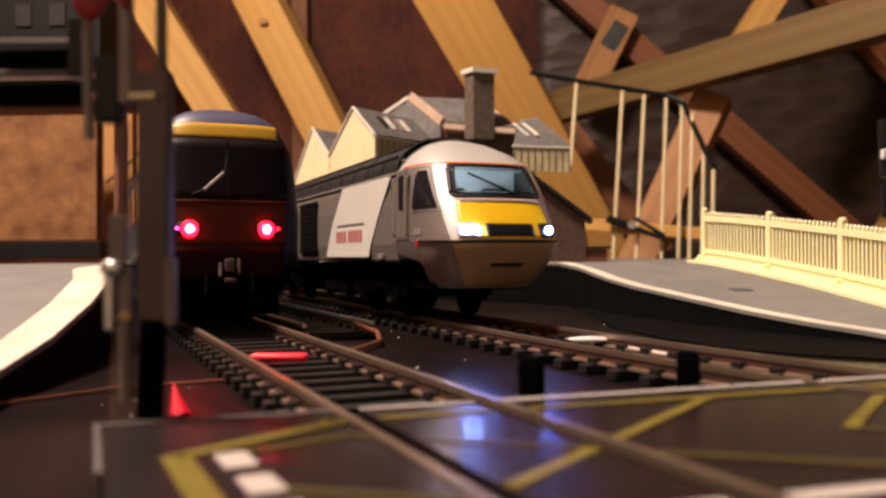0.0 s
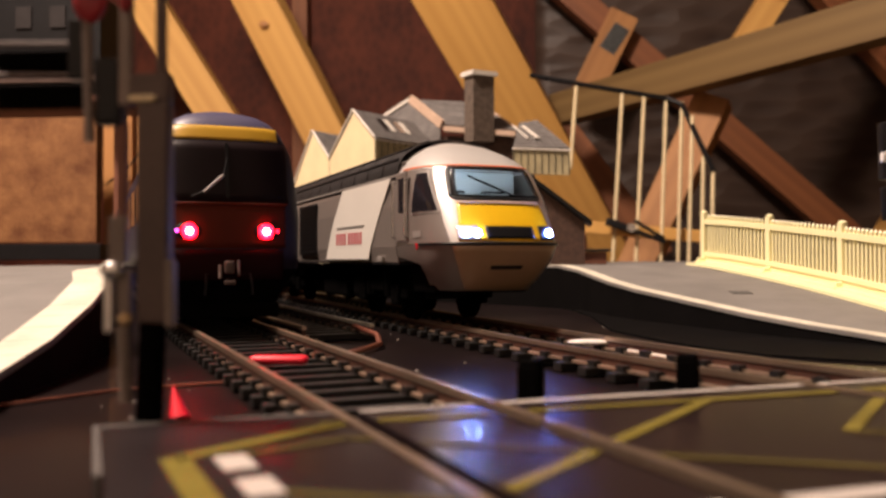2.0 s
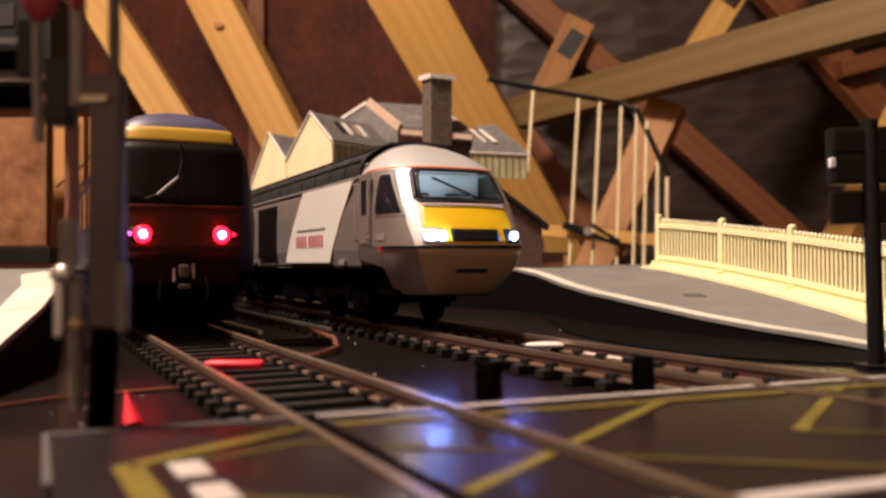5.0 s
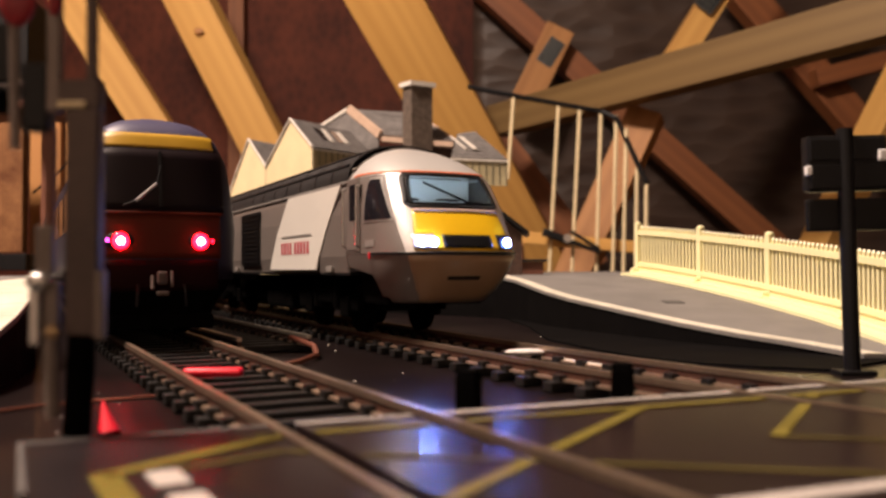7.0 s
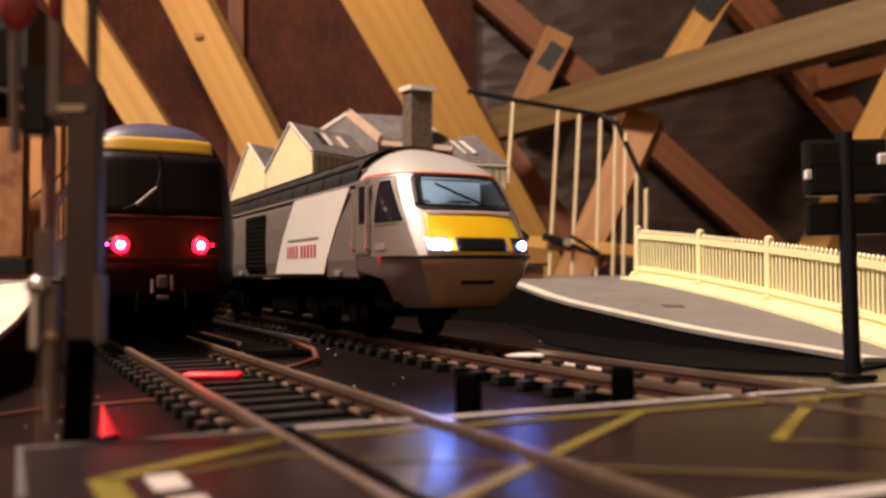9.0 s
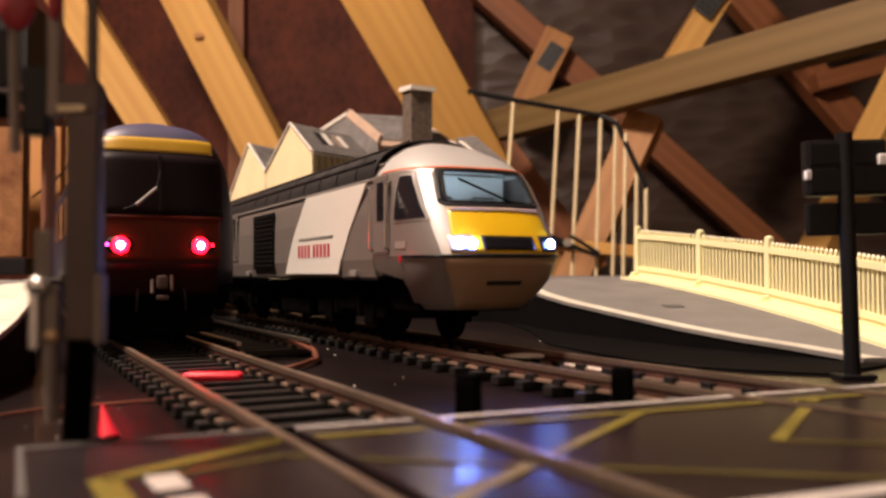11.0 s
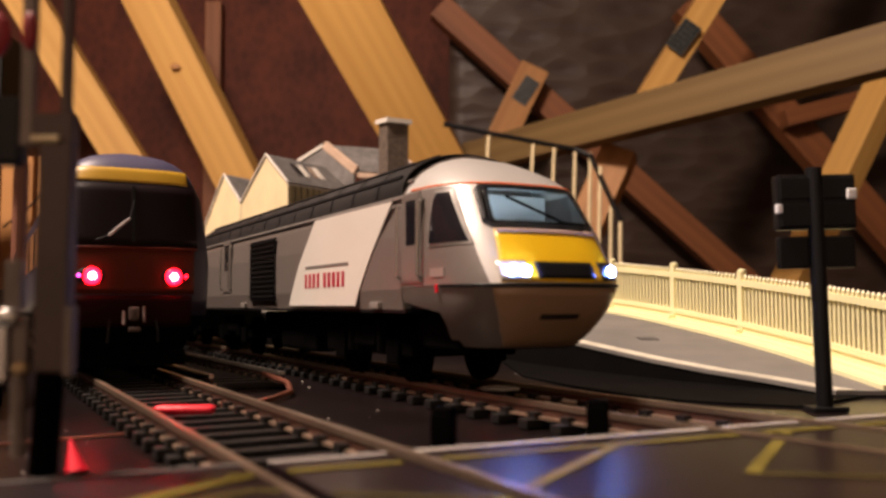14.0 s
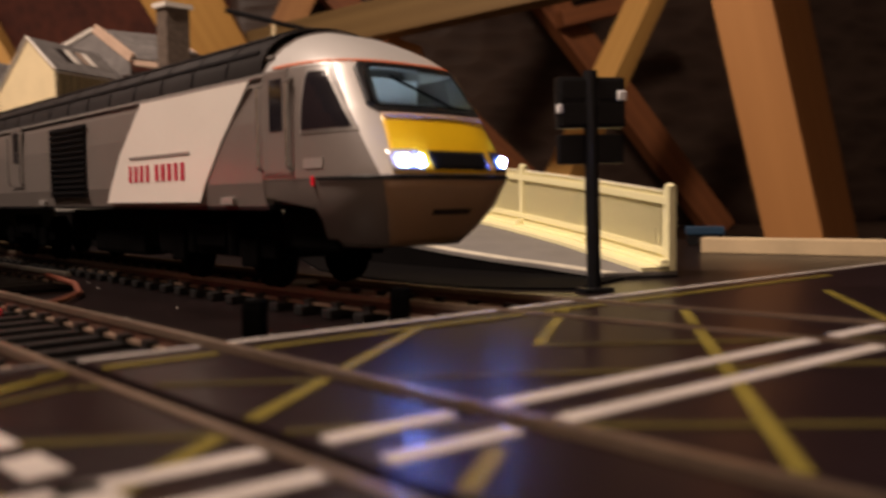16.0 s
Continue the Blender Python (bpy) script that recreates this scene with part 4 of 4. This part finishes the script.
T_FRONT = [(4, -2.0), (9, -0.5), (14, 0.0), (24, -0.2), (31, -1.2), (44, -3.6), (47.5, -4.8), (50, -6.5), (51.6, -9), (52.9, -13)]
T_WIDTH = [(4, 11.5), (9, 14.0), (14, 17.6), (26, 18.3), (36, 17.4), (42, 16.6), (45, 15.2), (47.5, 14.0), (49.5, 12.2), (50.6, 10.8), (51.8, 8.6), (52.5, 6.4), (52.9, 3.6)]
T_DEPTH = [(4, 7), (26, 9), (44, 9), (52.9, 7)]


def railcar():
    y0 = 195.0
    tr = thing("diesel_railcar", (line_a(y0) - 2.0, y0 - 0.3, RAIL), -63.4, "dark navy railcar with yellow brow and lit red tail lamps", "train")
    fn = nose_shape(T_FRONT, T_WIDTH, T_DEPTH, 3.4)
    W = lambda z: lerp(T_WIDTH, z)
    zs = [4, 6, 9, 11.5, 14, 18, 22, 26, 30, 34, 38, 42, 44, 45.5, 47, 48.2, 49.3, 50.3, 51, 51.6, 52.3, 52.9]
    us = steps(-1, 1, 35)

    def skin(hs, material, name, label):
        bm = bmesh.new()
        rows = []
        for z in hs:
            pts = [fn(a, z) for a in us]
            l, r = pts[0], pts[-1]
            rows.append([bm.verts.new(p) for p in [Vector((-290, l.y, z)), Vector((-60, l.y, z))] + pts + [Vector((-60, r.y, z)), Vector((-290, r.y, z))]])
        for r, s in zip(rows, rows[1:]):
            for i in range(len(r) - 1):
                bm.faces.new((r[i], r[i + 1], s[i + 1], s[i]))
        bm.faces.new([r[0] for r in rows] + [r[-1] for r in rows[::-1]])
        bm.faces.new(rows[0][::-1])
        bm.faces.new(rows[-1])
        return part(name, bm, material, tr, label, True)
    skin([z for z in zs if z <= 14], M_GEAR, "skirt", "black skirt")
    skin([z for z in zs if 14 <= z <= 45.5] + [46.5], M_NAVY, "body_shell", "navy body")
    skin([46.5] + [z for z in zs if z >= 47], M_ROOFBLUE, "roof", "violet-blue domed roof")

    def span(y, p=3.4):
        return lambda z: (-turn_of(y, W(z), p), turn_of(y, W(z), p))
    part("brow", patch(fn, span(12.4), 44.8, 48.3, 0.25, 24, 6), M_BROW, tr, "yellow brow band", True)
    scr = part("windscreen", patch(fn, span(14.6), 29.8, 44.4, 0.2, 24, 8), M_TSCREEN, tr, "black windscreen", True)
    part("window_divider", patch(fn, span(0.35), 30.8, 44, 0.4, 3, 6), M_BLACK, scr)
    part("window_sill", patch(fn, span(14.2), 29.2, 29.7, 0.4, 20, 3), M_TRED, scr, smooth=True)
    part("wiper", cyl(fn(turn_of(-5, 17, 3.4), 32.0, 0.8), fn(turn_of(-0.8, 17, 3.4), 36.2, 0.8), 0.36, seg=8), M_GREYTRIM, scr, "bright wiper blade")
    part("wiper", cyl(fn(turn_of(-0.8, 17, 3.4), 36.2, 0.8), fn(turn_of(0.2, 17, 3.4), 40.5, 0.8), 0.22, seg=8), M_BLACK, scr)
    part("wiper", cyl(fn(turn_of(-5, 17, 3.4), 32.0, 0.8), fn(turn_of(-7.5, 17, 3.4), 30.9, 0.8), 0.25, seg=8), M_BLACK, scr)
    pan = part("front_panel", patch(fn, span(13.6), 19.0, 29.1, 0.2, 24, 8), M_TRED, tr, "dull orange-red front panel", True)
    part("lower_front", patch(fn, span(13.0), 11.5, 18.7, 0.2, 20, 6), M_DARKRED, tr, "dark red lower front", True)
    for s in (-1, 1):
        c = fn(turn_of(s * 8.6, W(23), 3.4), 22.9, 0.4)
        cl = part("lamp_cluster", ball(c - Vector((0.3, 0, 0)), (0.5, 3.4, 2.0)), M_BLACK, tr, smooth=True)
        part("tail_lamp", ball(c, (0.8, 1.9, 1.9)), M_TAIL, cl, "glowing red tail lamp", True)
        part("lamp_core", ball(c + Vector((0.35, 0, 0)), (0.8, 1.0, 1.0)), M_TAILCORE, cl, "bright lamp core", True)
        c2 = fn(turn_of(s * 11.2, W(23), 3.4), 23.0, 0.4)
        part("marker_lamp", ball(c2, (0.5, 0.55, 0.55)), M_TAILSMALL if s < 0 else M_TAIL, cl, "small glowing marker lamp", True)
    bm = box((1.5, 0, 14.5), (3, 2.2, 3.0), bevel=0.6)
    cyl((1, -2.0, 15), (2.4, -2.2, 12), 0.45, bm, seg=8)
    cyl((1, 2.2, 16), (2.6, 2.0, 12.5), 0.4, bm, seg=8)
    box((2.5, 0, 11), (2, 2.6, 1.0), bm, bevel=0.3)
    part("coupler", bm, M_POSTDARK, tr, "grey metal coupler")
    for s in (-1, 1):
        part("buffer_pipe", wire([(0, s * 5, 13), (1.2, s * 5.2, 11), (1.0, s * 5.4, 8)], 0.3), M_BLACK, tr)
        for i in range(8):
            part("side_window", side_panel([(-42 - i * 30, 26), (-20 - i * 30, 26), (-20 - i * 30, 36), (-42 - i * 30, 36)], s * 18.2), M_DARKGLASS, tr)
    part("snowplough", box((-2, 0, 4.4), (3, 24, 3.4), bevel=0.5), M_GEAR, tr)
    part("underframe", box((-150, 0, 9), (240, 26, 8), bevel=1), M_BLACK, tr)
    bogie(tr, -40)
    bogie(tr, -250)
    for x in (-25, -55, -235, -265):
        wheelset(tr, x)
    return tr


M_DARKRED = mat("dark_red_train_paint", (0.014, 0.0025, 0.003), 0.6, vary=0.1, spec=0.12, ior=1.3)
HST, HST_WHEELS = power_car()
COACH, COACH_WHEELS = coach()
railcar()


# ---- station building ----
def wall_poly(pts, n, t):
    """A slab from a 3D outline, thickened along n."""
    bm = bmesh.new()
    a = [bm.verts.new(Vector(p)) for p in pts]
    b = [bm.verts.new(Vector(p) + Vector(n) * t) for p in pts]
    bm.faces.new(a)
    bm.faces.new(b[::-1])
    for i in range(len(pts)):
        j = (i + 1) % len(pts)
        bm.faces.new((a[i], a[j], b[j], b[i]))
    return bm


def roof_slab(a, b, c, d, t=1.2):
    n = (Vector(b) - Vector(a)).cross(Vector(d) - Vector(a)).normalized()
    if n.z < 0:
        n = -n
    return wall_poly([a, b, c, d], n, t)


def slates(parent, a, b, c, d, rows, cols, material):
    """Courses of card slates, laid on a roof slab a-b (eave) to d-c (ridge)."""
    a, b, c, d = map(Vector, (a, b, c, d))
    n = (b - a).cross(d - a).normalized()
    if n.z < 0:
        n = -n
    bm = bmesh.new()
    for r in range(rows):
        for k in range(cols):
            u0, u1 = (k + 0.06) / cols, (k + 0.94) / cols
            v0, v1 = r / rows, (r + 0.96) / rows
            q = [a.lerp(b, u).lerp(d.lerp(c, u), v) for u, v in ((u0, v0), (u1, v0), (u1, v1), (u0, v1))]
            lo = [bm.verts.new(p + n * (1.25 + (0.22 if i < 2 else 0.0))) for i, p in enumerate(q)]
            hi = [bm.verts.new(p + n * (1.45 + (0.25 if i < 2 else 0.0) + random.uniform(0, 0.08))) for i, p in enumerate(q)]
            bm.faces.new(hi)
            bm.faces.new(lo[::-1])
            for i in range(4):
                j = (i + 1) % 4
                bm.faces.new((lo[i], lo[j], hi[j], hi[i]))
    ob = part("slate_covering", bm, material, parent)
    ob["kind"] = "stuff"


def bay(parent, apex, left, right, run, base):
    """One gabled canopy bay: front gable, two roof slopes running back, board valance on the right side."""
    apex, left, right, run = Vector(apex), Vector(left), Vector(right), Vector(run)
    lb, rb = Vector((left.x, left.y, base)), Vector((right.x, right.y, base))
    nf = (right - left).cross(Vector((0, 0, 1))).normalized()
    part("gable", wall_poly([lb, rb, right, apex, left], -nf, 1.0), M_CREAMWALL, parent, "cream boarded gable")
    for e in (left, right):
        part("roof_slope", roof_slab(e, e + run, apex + run, apex, 1.2), M_SLATE, parent, "grey slate slope")
        part("barge_board", cyl(e + Vector((0, 0, 1.2)) + nf * 0.4, apex + Vector((0, 0, 1.2)) + nf * 0.4, 0.5, seg=6), M_PALE, parent)
    slates(parent, right, right + run, apex + run, apex, 9, 16, M_SLATE)
    side = part("valance", wall_poly([rb, rb + run, right + run, right], (right - left).normalized() * -1, 0.8), M_VALANCE, parent, "olive vertical boards")
    k = 11
    for i in range(k + 1):
        p = rb.lerp(rb + run, i / k)
        q = right.lerp(right + run, i / k)
        off = (right - left).normalized() * 0.15
        part("board_joint", cyl(p + off, q + off, 0.28, seg=5), M_VALLINE, side)
    part("eave_trim", cyl(right + Vector((0, 0, 0.4)), right + run + Vector((0, 0, 0.4)), 0.6, seg=6), M_PALE, parent)
    for f0 in (0.38, 0.62):
        p = right.lerp(apex, 0.30) + run * f0
        q = right.lerp(apex, 0.78) + run * (f0 - 0.05)
        n = (run.normalized()).cross((apex - right).normalized())
        n = n if n.z > 0 else -n
        rot = Matrix((run.normalized(), (apex - right).normalized(), n)).transposed()
        part("skylight", box((p + q) / 2 + n * 1.9, (run.length * 0.07, (q - p).length, 0.5), rot=rot), M_PALE, parent, "white skylight")
        part("skylight_pane", box((p + q) / 2 + n * 1.8 - run.normalized() * run.length * 0.09, (run.length * 0.10, (q - p).length, 0.4), rot=rot), M_DARKGLASS, parent)


M_WALLDARK = mat("dark_brown_brick_card", (0.060, 0.030, 0.020), 0.8, vary=0.4, scale=420, bump=0.2, fine=1500)


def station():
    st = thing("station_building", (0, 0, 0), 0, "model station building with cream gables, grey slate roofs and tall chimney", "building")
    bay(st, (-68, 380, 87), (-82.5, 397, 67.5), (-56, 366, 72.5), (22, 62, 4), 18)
    bay(st, (-93.5, 410, 82.5), (-106, 424, 58), (-82.5, 397.4, 67.5), (22, 62, 2), 18)
    # taller cross range behind
    part("wall", prism([(-60, 448), (-34, 424), (6.5, 424), (6.5, 452), (-56, 480)], 18, 82), M_WALLDARK, st, "dark brown brick rear range")
    a, b, c = Vector((-64.5, 446, 94.5)), Vector((-49.3, 438, 102.2)), Vector((-32, 422, 86.4))
    e2, r = Vector((6.6, 424, 83.2)), Vector((-15, 446, 101.6))
    part("roof_slope", roof_slab(c, e2, r, b), M_SLATE, st, "grey slate roof")
    slates(st, c, e2, r, b, 9, 16, M_SLATE)
    part("roof_slope", roof_slab(e2, (9, 458, 84), r + Vector((0, 1, 0)), r), M_SLATE, st, "grey slate hip")
    part("roof_slope", roof_slab(a, a + Vector((46, 26, 0)), r, b), M_SLATE, st, "grey slate roof")
    part("gable", wall_poly([a, b, c, (c.x, c.y, 80), (a.x, a.y, 80)], (0.6, 0.8, 0), 1), M_SLATE, st, "grey stone-papered gable")
    part("barge_board", box((b + c) / 2 + Vector((1, -0.5, 1.2)), (1.8, 4.2, (b - c).length), rot=(c - b).to_track_quat("Z", "Y").to_matrix()), M_RIDGE, st, "pinkish barge board")
    part("barge_board", box((a + b) / 2 + Vector((0, 0, 1.0)), (1.2, 1.6, (b - a).length), rot=(a - b).to_track_quat("Z", "Y").to_matrix()), M_PALE, st)
    part("eave_board", box((-12.4, 420.4, 83.4), (35.5, 4.4, 2.6), rot=Matrix.Rotation(0.085, 3, "Y"), bevel=0.3), M_RIDGE, st, "pinkish eave board")
    part("hip_tile", cyl(e2 + Vector((0, 0, 1.6)), r + Vector((0, 0, 1.6)), 0.8, seg=6), M_RIDGE, st)
    ch = part("chimney", prism([(-19.5, 418), (-15, 412.5), (-5, 417.5), (-9.5, 423)], 78, 110), M_BRICK, st, "brown brick chimney stack")
    part("chimney_cap", prism([(-21.4, 418), (-15.2, 410.4), (-3.1, 417.2), (-9.3, 425)], 110, 112.2), M_PALE, ch, "pale stone cap")
    for k in range(16):
        z = 80 + k * 1.9
        part("brick_course", prism([(-19.6, 418), (-15, 412.4), (-4.9, 417.5), (-9.5, 423.1)], z, z + 1.5), M_BRICK, ch)
    # right wing
    wing = ((4, 398, 71.6), (30.6, 401, 70.9), (16, 426, 88.4), (7, 424, 86.8))
    part("roof_slope", roof_slab(*wing), M_SLATE, st, "grey slate wing roof")
    slates(st, *wing, 8, 9, M_SLATE)
    v = part("valance", wall_poly([(4, 398, 60.4), (30.6, 401, 59.6), (30.6, 401, 70.9), (4, 398, 71.4)], (0, 1, 0), 1), M_VALANCE, st, "olive vertical boards")
    for i in range(9):
        x = 4.4 + i * 3.2
        part("board_joint", cyl((x, 397.8 + i * 0.36, 60.4), (x, 397.8 + i * 0.36, 71.0), 0.22, seg=5), M_VALLINE, v)
    part("eave_trim", cyl((3.6, 397.5, 72.0), (31.0, 400.6, 71.2), 0.55, seg=6), M_PALE, st)
    along = Vector((6.9, -14, -8.1))
    for k, wd in ((0, 2.0), (-4.6, 0.9)):
        part("skylight", box((12.4 + k, 411, 81.6), (wd, 0.6, along.length), rot=along.to_track_quat("Z", "Y").to_matrix()), M_PALE, st, "white skylight")
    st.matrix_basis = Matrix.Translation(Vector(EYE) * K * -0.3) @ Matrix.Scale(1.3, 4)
    part("wing_wall", prism([(5, 420), (15, 422), (14, 450), (6, 450)], 18, 84), M_WALLDARK, st, "dark brown wing wall")


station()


def small_station_things():
    lean = thing("platform_shelter", (33, 392, 17.8), 0, "small dark roofed platform shelter", "shelter")
    part("roof", wall_poly([(-22, -8, 39), (6, -8, 17.5), (6, 10, 17.5), (-22, 10, 39)], (0, 0, 1), 2.2), M_BLACK, lean, "dark sloping roof")
    part("wall", wall_poly([(-20, -5, 0), (3, -5, 0), (3, -5, 19), (-20, -5, 37)], (0, 1, 0), 12), M_WALLDARK, lean, "dark brown boarded wall")
    hut = thing("brick_planter", (41, 420, 17.8), 0, "brown box with a pale cap and terracotta pot", "planter")
    part("body", box((0, 0, 3), (16, 10, 6), bevel=0.3), M_BROWN, hut)
    part("cap", box((0, 0, 6.8), (20, 13, 1.2), bevel=0.3), M_DARKROOF, hut)
    part("pot", cyl((-3, 0, 7.4), (-3, 0, 14), 2.4, r2=1.9), M_TERRA, hut, "terracotta pot")
    part("lid", box((-3, 0, 14.8), (3.0, 3.0, 1.4), bevel=0.3), M_TERRA, hut)
    bm = cyl((0, 0, 0), (0, 0, 12), 3.2, r2=3.6, seg=12)
    cyl((0, 0, 12), (0, 0, 18), 3.8, bm, 2.2, 12)
    ball((0, 0, 20.2), (1.9, 1.9, 2.2), bm, 12)
    f = solo("platform_figurine", bm, M_NAVY, "plain dark blue model figurine standing on the platform", "figurine", smooth=True)
    f.location = Vector((25.0, 392, 17.8)) * K
    f.scale = (1.28, 1.28, 1.28)


small_station_things()


# ---- signals ----
def right_signal():
    s = thing("crossing_signal", (79.6, 166, 0), 0, "black model crossing signal with two boards on a post", "signal", ry=-1.2)
    part("base", box((0.2, 0, 0.5), (7, 5, 1.0), bevel=0.3), M_BLACK, s)
    part("post", cyl((0, 0, 0.5), (0, 0, 48), 1.55, seg=16), M_BLACK, s)
    for x in (-3.9, 4.5):
        bx = part("lamp_box", box((x, 1.0, 41.2), (7.4, 3.0, 11.0), bevel=0.6), M_BLACK, s)
        part("box_edge", box((x, -0.6, 43.9), (6.4, 0.6, 4.2), bevel=0.2), M_BLACK, bx)
        part("box_edge", box((x, -0.6, 38.6), (6.4, 0.6, 4.6), bevel=0.2), M_BLACK, bx)
    part("bracket", box((0, 0.4, 42), (13, 1.4, 2.0), bevel=0.3), M_BLACK, s)
    part("back_board", box((0.2, 1.0, 31.2), (15.6, 1.6, 6.4), bevel=0.5), M_BLACK, s)
    part("lamp_end", box((-7.3, -0.2, 39.9), (1.3, 1.4, 1.9), bevel=0.3), M_WHITELAMP, s, "small white lamp end")
    part("lamp_end", box((7.0, -0.9, 42.6), (2.0, 1.2, 2.2), bevel=0.4), M_WHITELAMP, s, "small white lamp end")


def left_signal():
    s = thing("signal_post", (-36.6, 86, 0), 0, "grey-brown metal signal post with black lamp boxes and red lights", "signal")
    part("base", box((0.2, 0, 2.2), (3.6, 3.6, 4.4), bevel=0.4), M_BLACK, s)
    part("mast", cyl((-0.3, 0, 4.2), (0.2, 0, 14.4), 1.35, seg=16), M_GEAR, s, "black lower mast")
    part("mast", box((0.4, 0, 25.7), (3.3, 2.2, 22.8), bevel=0.4), M_POSTDARK, s, "dark grey-brown mast")
    part("cover_plate", box((2.2, -0.4, 17.4), (0.9, 1.6, 7.0), bevel=0.3), M_POSTGREY, s)
    part("crossbar", box((-0.4, 0, 38.6), (5.0, 1.8, 3.2), bevel=0.4), M_POSTDARK, s)
    part("upright", box((-2.55, -0.4, 46.5), (1.3, 1.2, 19.4), bevel=0.25), M_POSTGREY, s)
    part("upright", box((1.05, 0, 48.4), (0.9, 1.2, 16.6), bevel=0.2), M_POSTDARK, s)
    part("cap_plate", box((-0.5, -1.2, 37.5), (2.8, 0.6, 0.7), bevel=0.25), M_CREAMWALL, s)
    part("side_bar", box((-3.2, 0.3, 30.4), (0.9, 0.9, 9.8), bevel=0.2), M_BROWN, s, "dull red-brown bar")
    part("side_bar", box((-3.7, 0.2, 23.0), (1.9, 1.0, 5.0), bevel=0.3), M_POSTGREY, s)
    part("hinge_plate", box((-2.6, -0.4, 17.0), (1.5, 1.2, 5.8), bevel=0.3), M_POSTGREY, s)
    clip = part("bracket_clip", box((-4.1, -1.0, 16.6), (1.0, 1.0, 6.6), bevel=0.35), M_CHROME, s, "bright metal clip")
    part("clip_head", ball((-3.6, -1.4, 19.8), (1.3, 0.9, 1.0), seg=12), M_CHROME, clip, smooth=True)
    part("clip_screw", ball((-2.3, -1.2, 14.8), (0.9, 0.6, 0.7), seg=12), M_BRASS, clip, smooth=True)
    part("rod", cyl((-2.4, -0.6, 6.2), (-2.7, -0.6, 14.2), 0.75, seg=10), M_POSTGREY, s)
    part("lamp_box", box((-4.4, 0, 38.4), (2.7, 2.2, 7.0), bevel=0.5), M_BLACK, s, "black lamp box")
    part("lamp_box", box((-8.0, 0.4, 43.0), (1.8, 1.8, 6.4), bevel=0.3), M_BLACK, s, "black lamp box")
    part("ladder_rail", cyl((-6.4, -0.6, 33.2), (-6.8, -0.6, 52), 0.55, seg=8), M_POSTGREY, s)
    for z in (40.2, 43.5):
        part("arm", cyl((-17, 0, z + 0.2), (-6.6, 0, z), 0.35, seg=8), M_POSTDARK, s)
    part("arm_board", box((-12.4, 0.8, 38.2), (9.6, 0.8, 2.6), bevel=0.2), M_GEAR, s)
    part("arm_board", box((-12.4, 0.8, 41.9), (9.6, 0.8, 2.4), bevel=0.2), M_GEAR, s)
    part("red_light", ball((-6.2, -0.9, 48.0), (1.9, 0.8, 2.6), seg=14), M_DULLRED, s, "dull red lamp disc", True)
    part("red_light", ball((-2.3, -1.2, 48.4), (0.8, 0.5, 2.0), seg=14), M_DULLRED, s, "dull red lamp disc", True)


right_signal()
left_signal()

# ---- far right of the board ----
M_PALEWOOD = mat("pale_bare_wood", (0.52, 0.40, 0.24), 0.7, vary=0.15, scale=60)
solo("wood_batten", box((231.5, 204.4, 2.8), (173, 7, 5.6), rot=Matrix.Rotation(radians(-47), 3, "Z"), bevel=0.5), M_PALEWOOD, "pale wooden batten along the board edge", "batten")
wg = thing("open_wagon", (198, 306, 0), -25, "small blue model wagon on black wheels at the board edge", "wagon")
part("body", box((0, 0, 6.2), (15, 7, 3.4), bevel=0.5), M_BLUE, wg, "blue wagon body")
part("chassis", box((0, 0, 4.0), (14, 5, 1.3), bevel=0.3), M_BLACK, wg)
for x in (-5, 5):
    part("wheel", cyl((x, -3.2, 2.3), (x, 3.2, 2.3), 2.3, seg=18), M_BLACK, wg)
hs = thing("dark_cabinet", (-345, 602, 133), 0, "dark blurred model house with a lit window on a shelf", "model house")
part("body", box((0, 20, 42), (100, 40, 80), bevel=1), M_BLACK, hs)
part("window", box((-8, -0.6, 66), (12, 1.5, 16), bevel=0.3), M_DARKROOF, hs)
part("window", box((18, -0.6, 66), (12, 1.5, 16), bevel=0.3), M_DARKROOF, hs)
part("band", box((0, -0.6, 20), (98, 2, 5), bevel=0.4), M_POSTDARK, hs)
part("shelf", box((0, 15, 3), (130, 60, 6), bevel=0.6), M_BROWN, hs, "red-brown shelf")
for x in (-58, 58):
    part("leg", box((x, 15, -96.5), (5, 10, 193), bevel=0.4), M_BROWN, hs)


# ---- movement ----
def motions():
    run = [(0, -36.0), (3.0, -35.8), (3.5, -34.6), (4.0, -33.6), (6.5, -28.3), (7.0, -26.4), (7.5, -25.2), (8.0, -23.3), (8.5, -21.6), (9.0, -19.9), (10.2, -13.6), (11.5, -5.4),
           (12.0, -1.7), (12.5, 3.0), (13.0, 7.7), (13.5, 12.7), (14.0, 19.0), (14.5, 24.3), (15.0, 31.2), (15.5, 38.6), (16.0, 43.6)]
    for train in (HST, COACH):
        walk(train, [(t, pose((10 + U.x * s) * K, (180 + U.y * s) * K, RAIL * K, 0, 0, -63.43)) for t, s in run])
    for w in HST_WHEELS + COACH_WHEELS:
        x, z = w.location.x, w.location.z
        fine = [(t, lerp(run, t)) for t in steps(0, 16, 33)]
        walk(w, [(t, pose(x, 0, z, 0, math.degrees((s + 36) / 6.2), 0)) for t, s in fine])


motions()
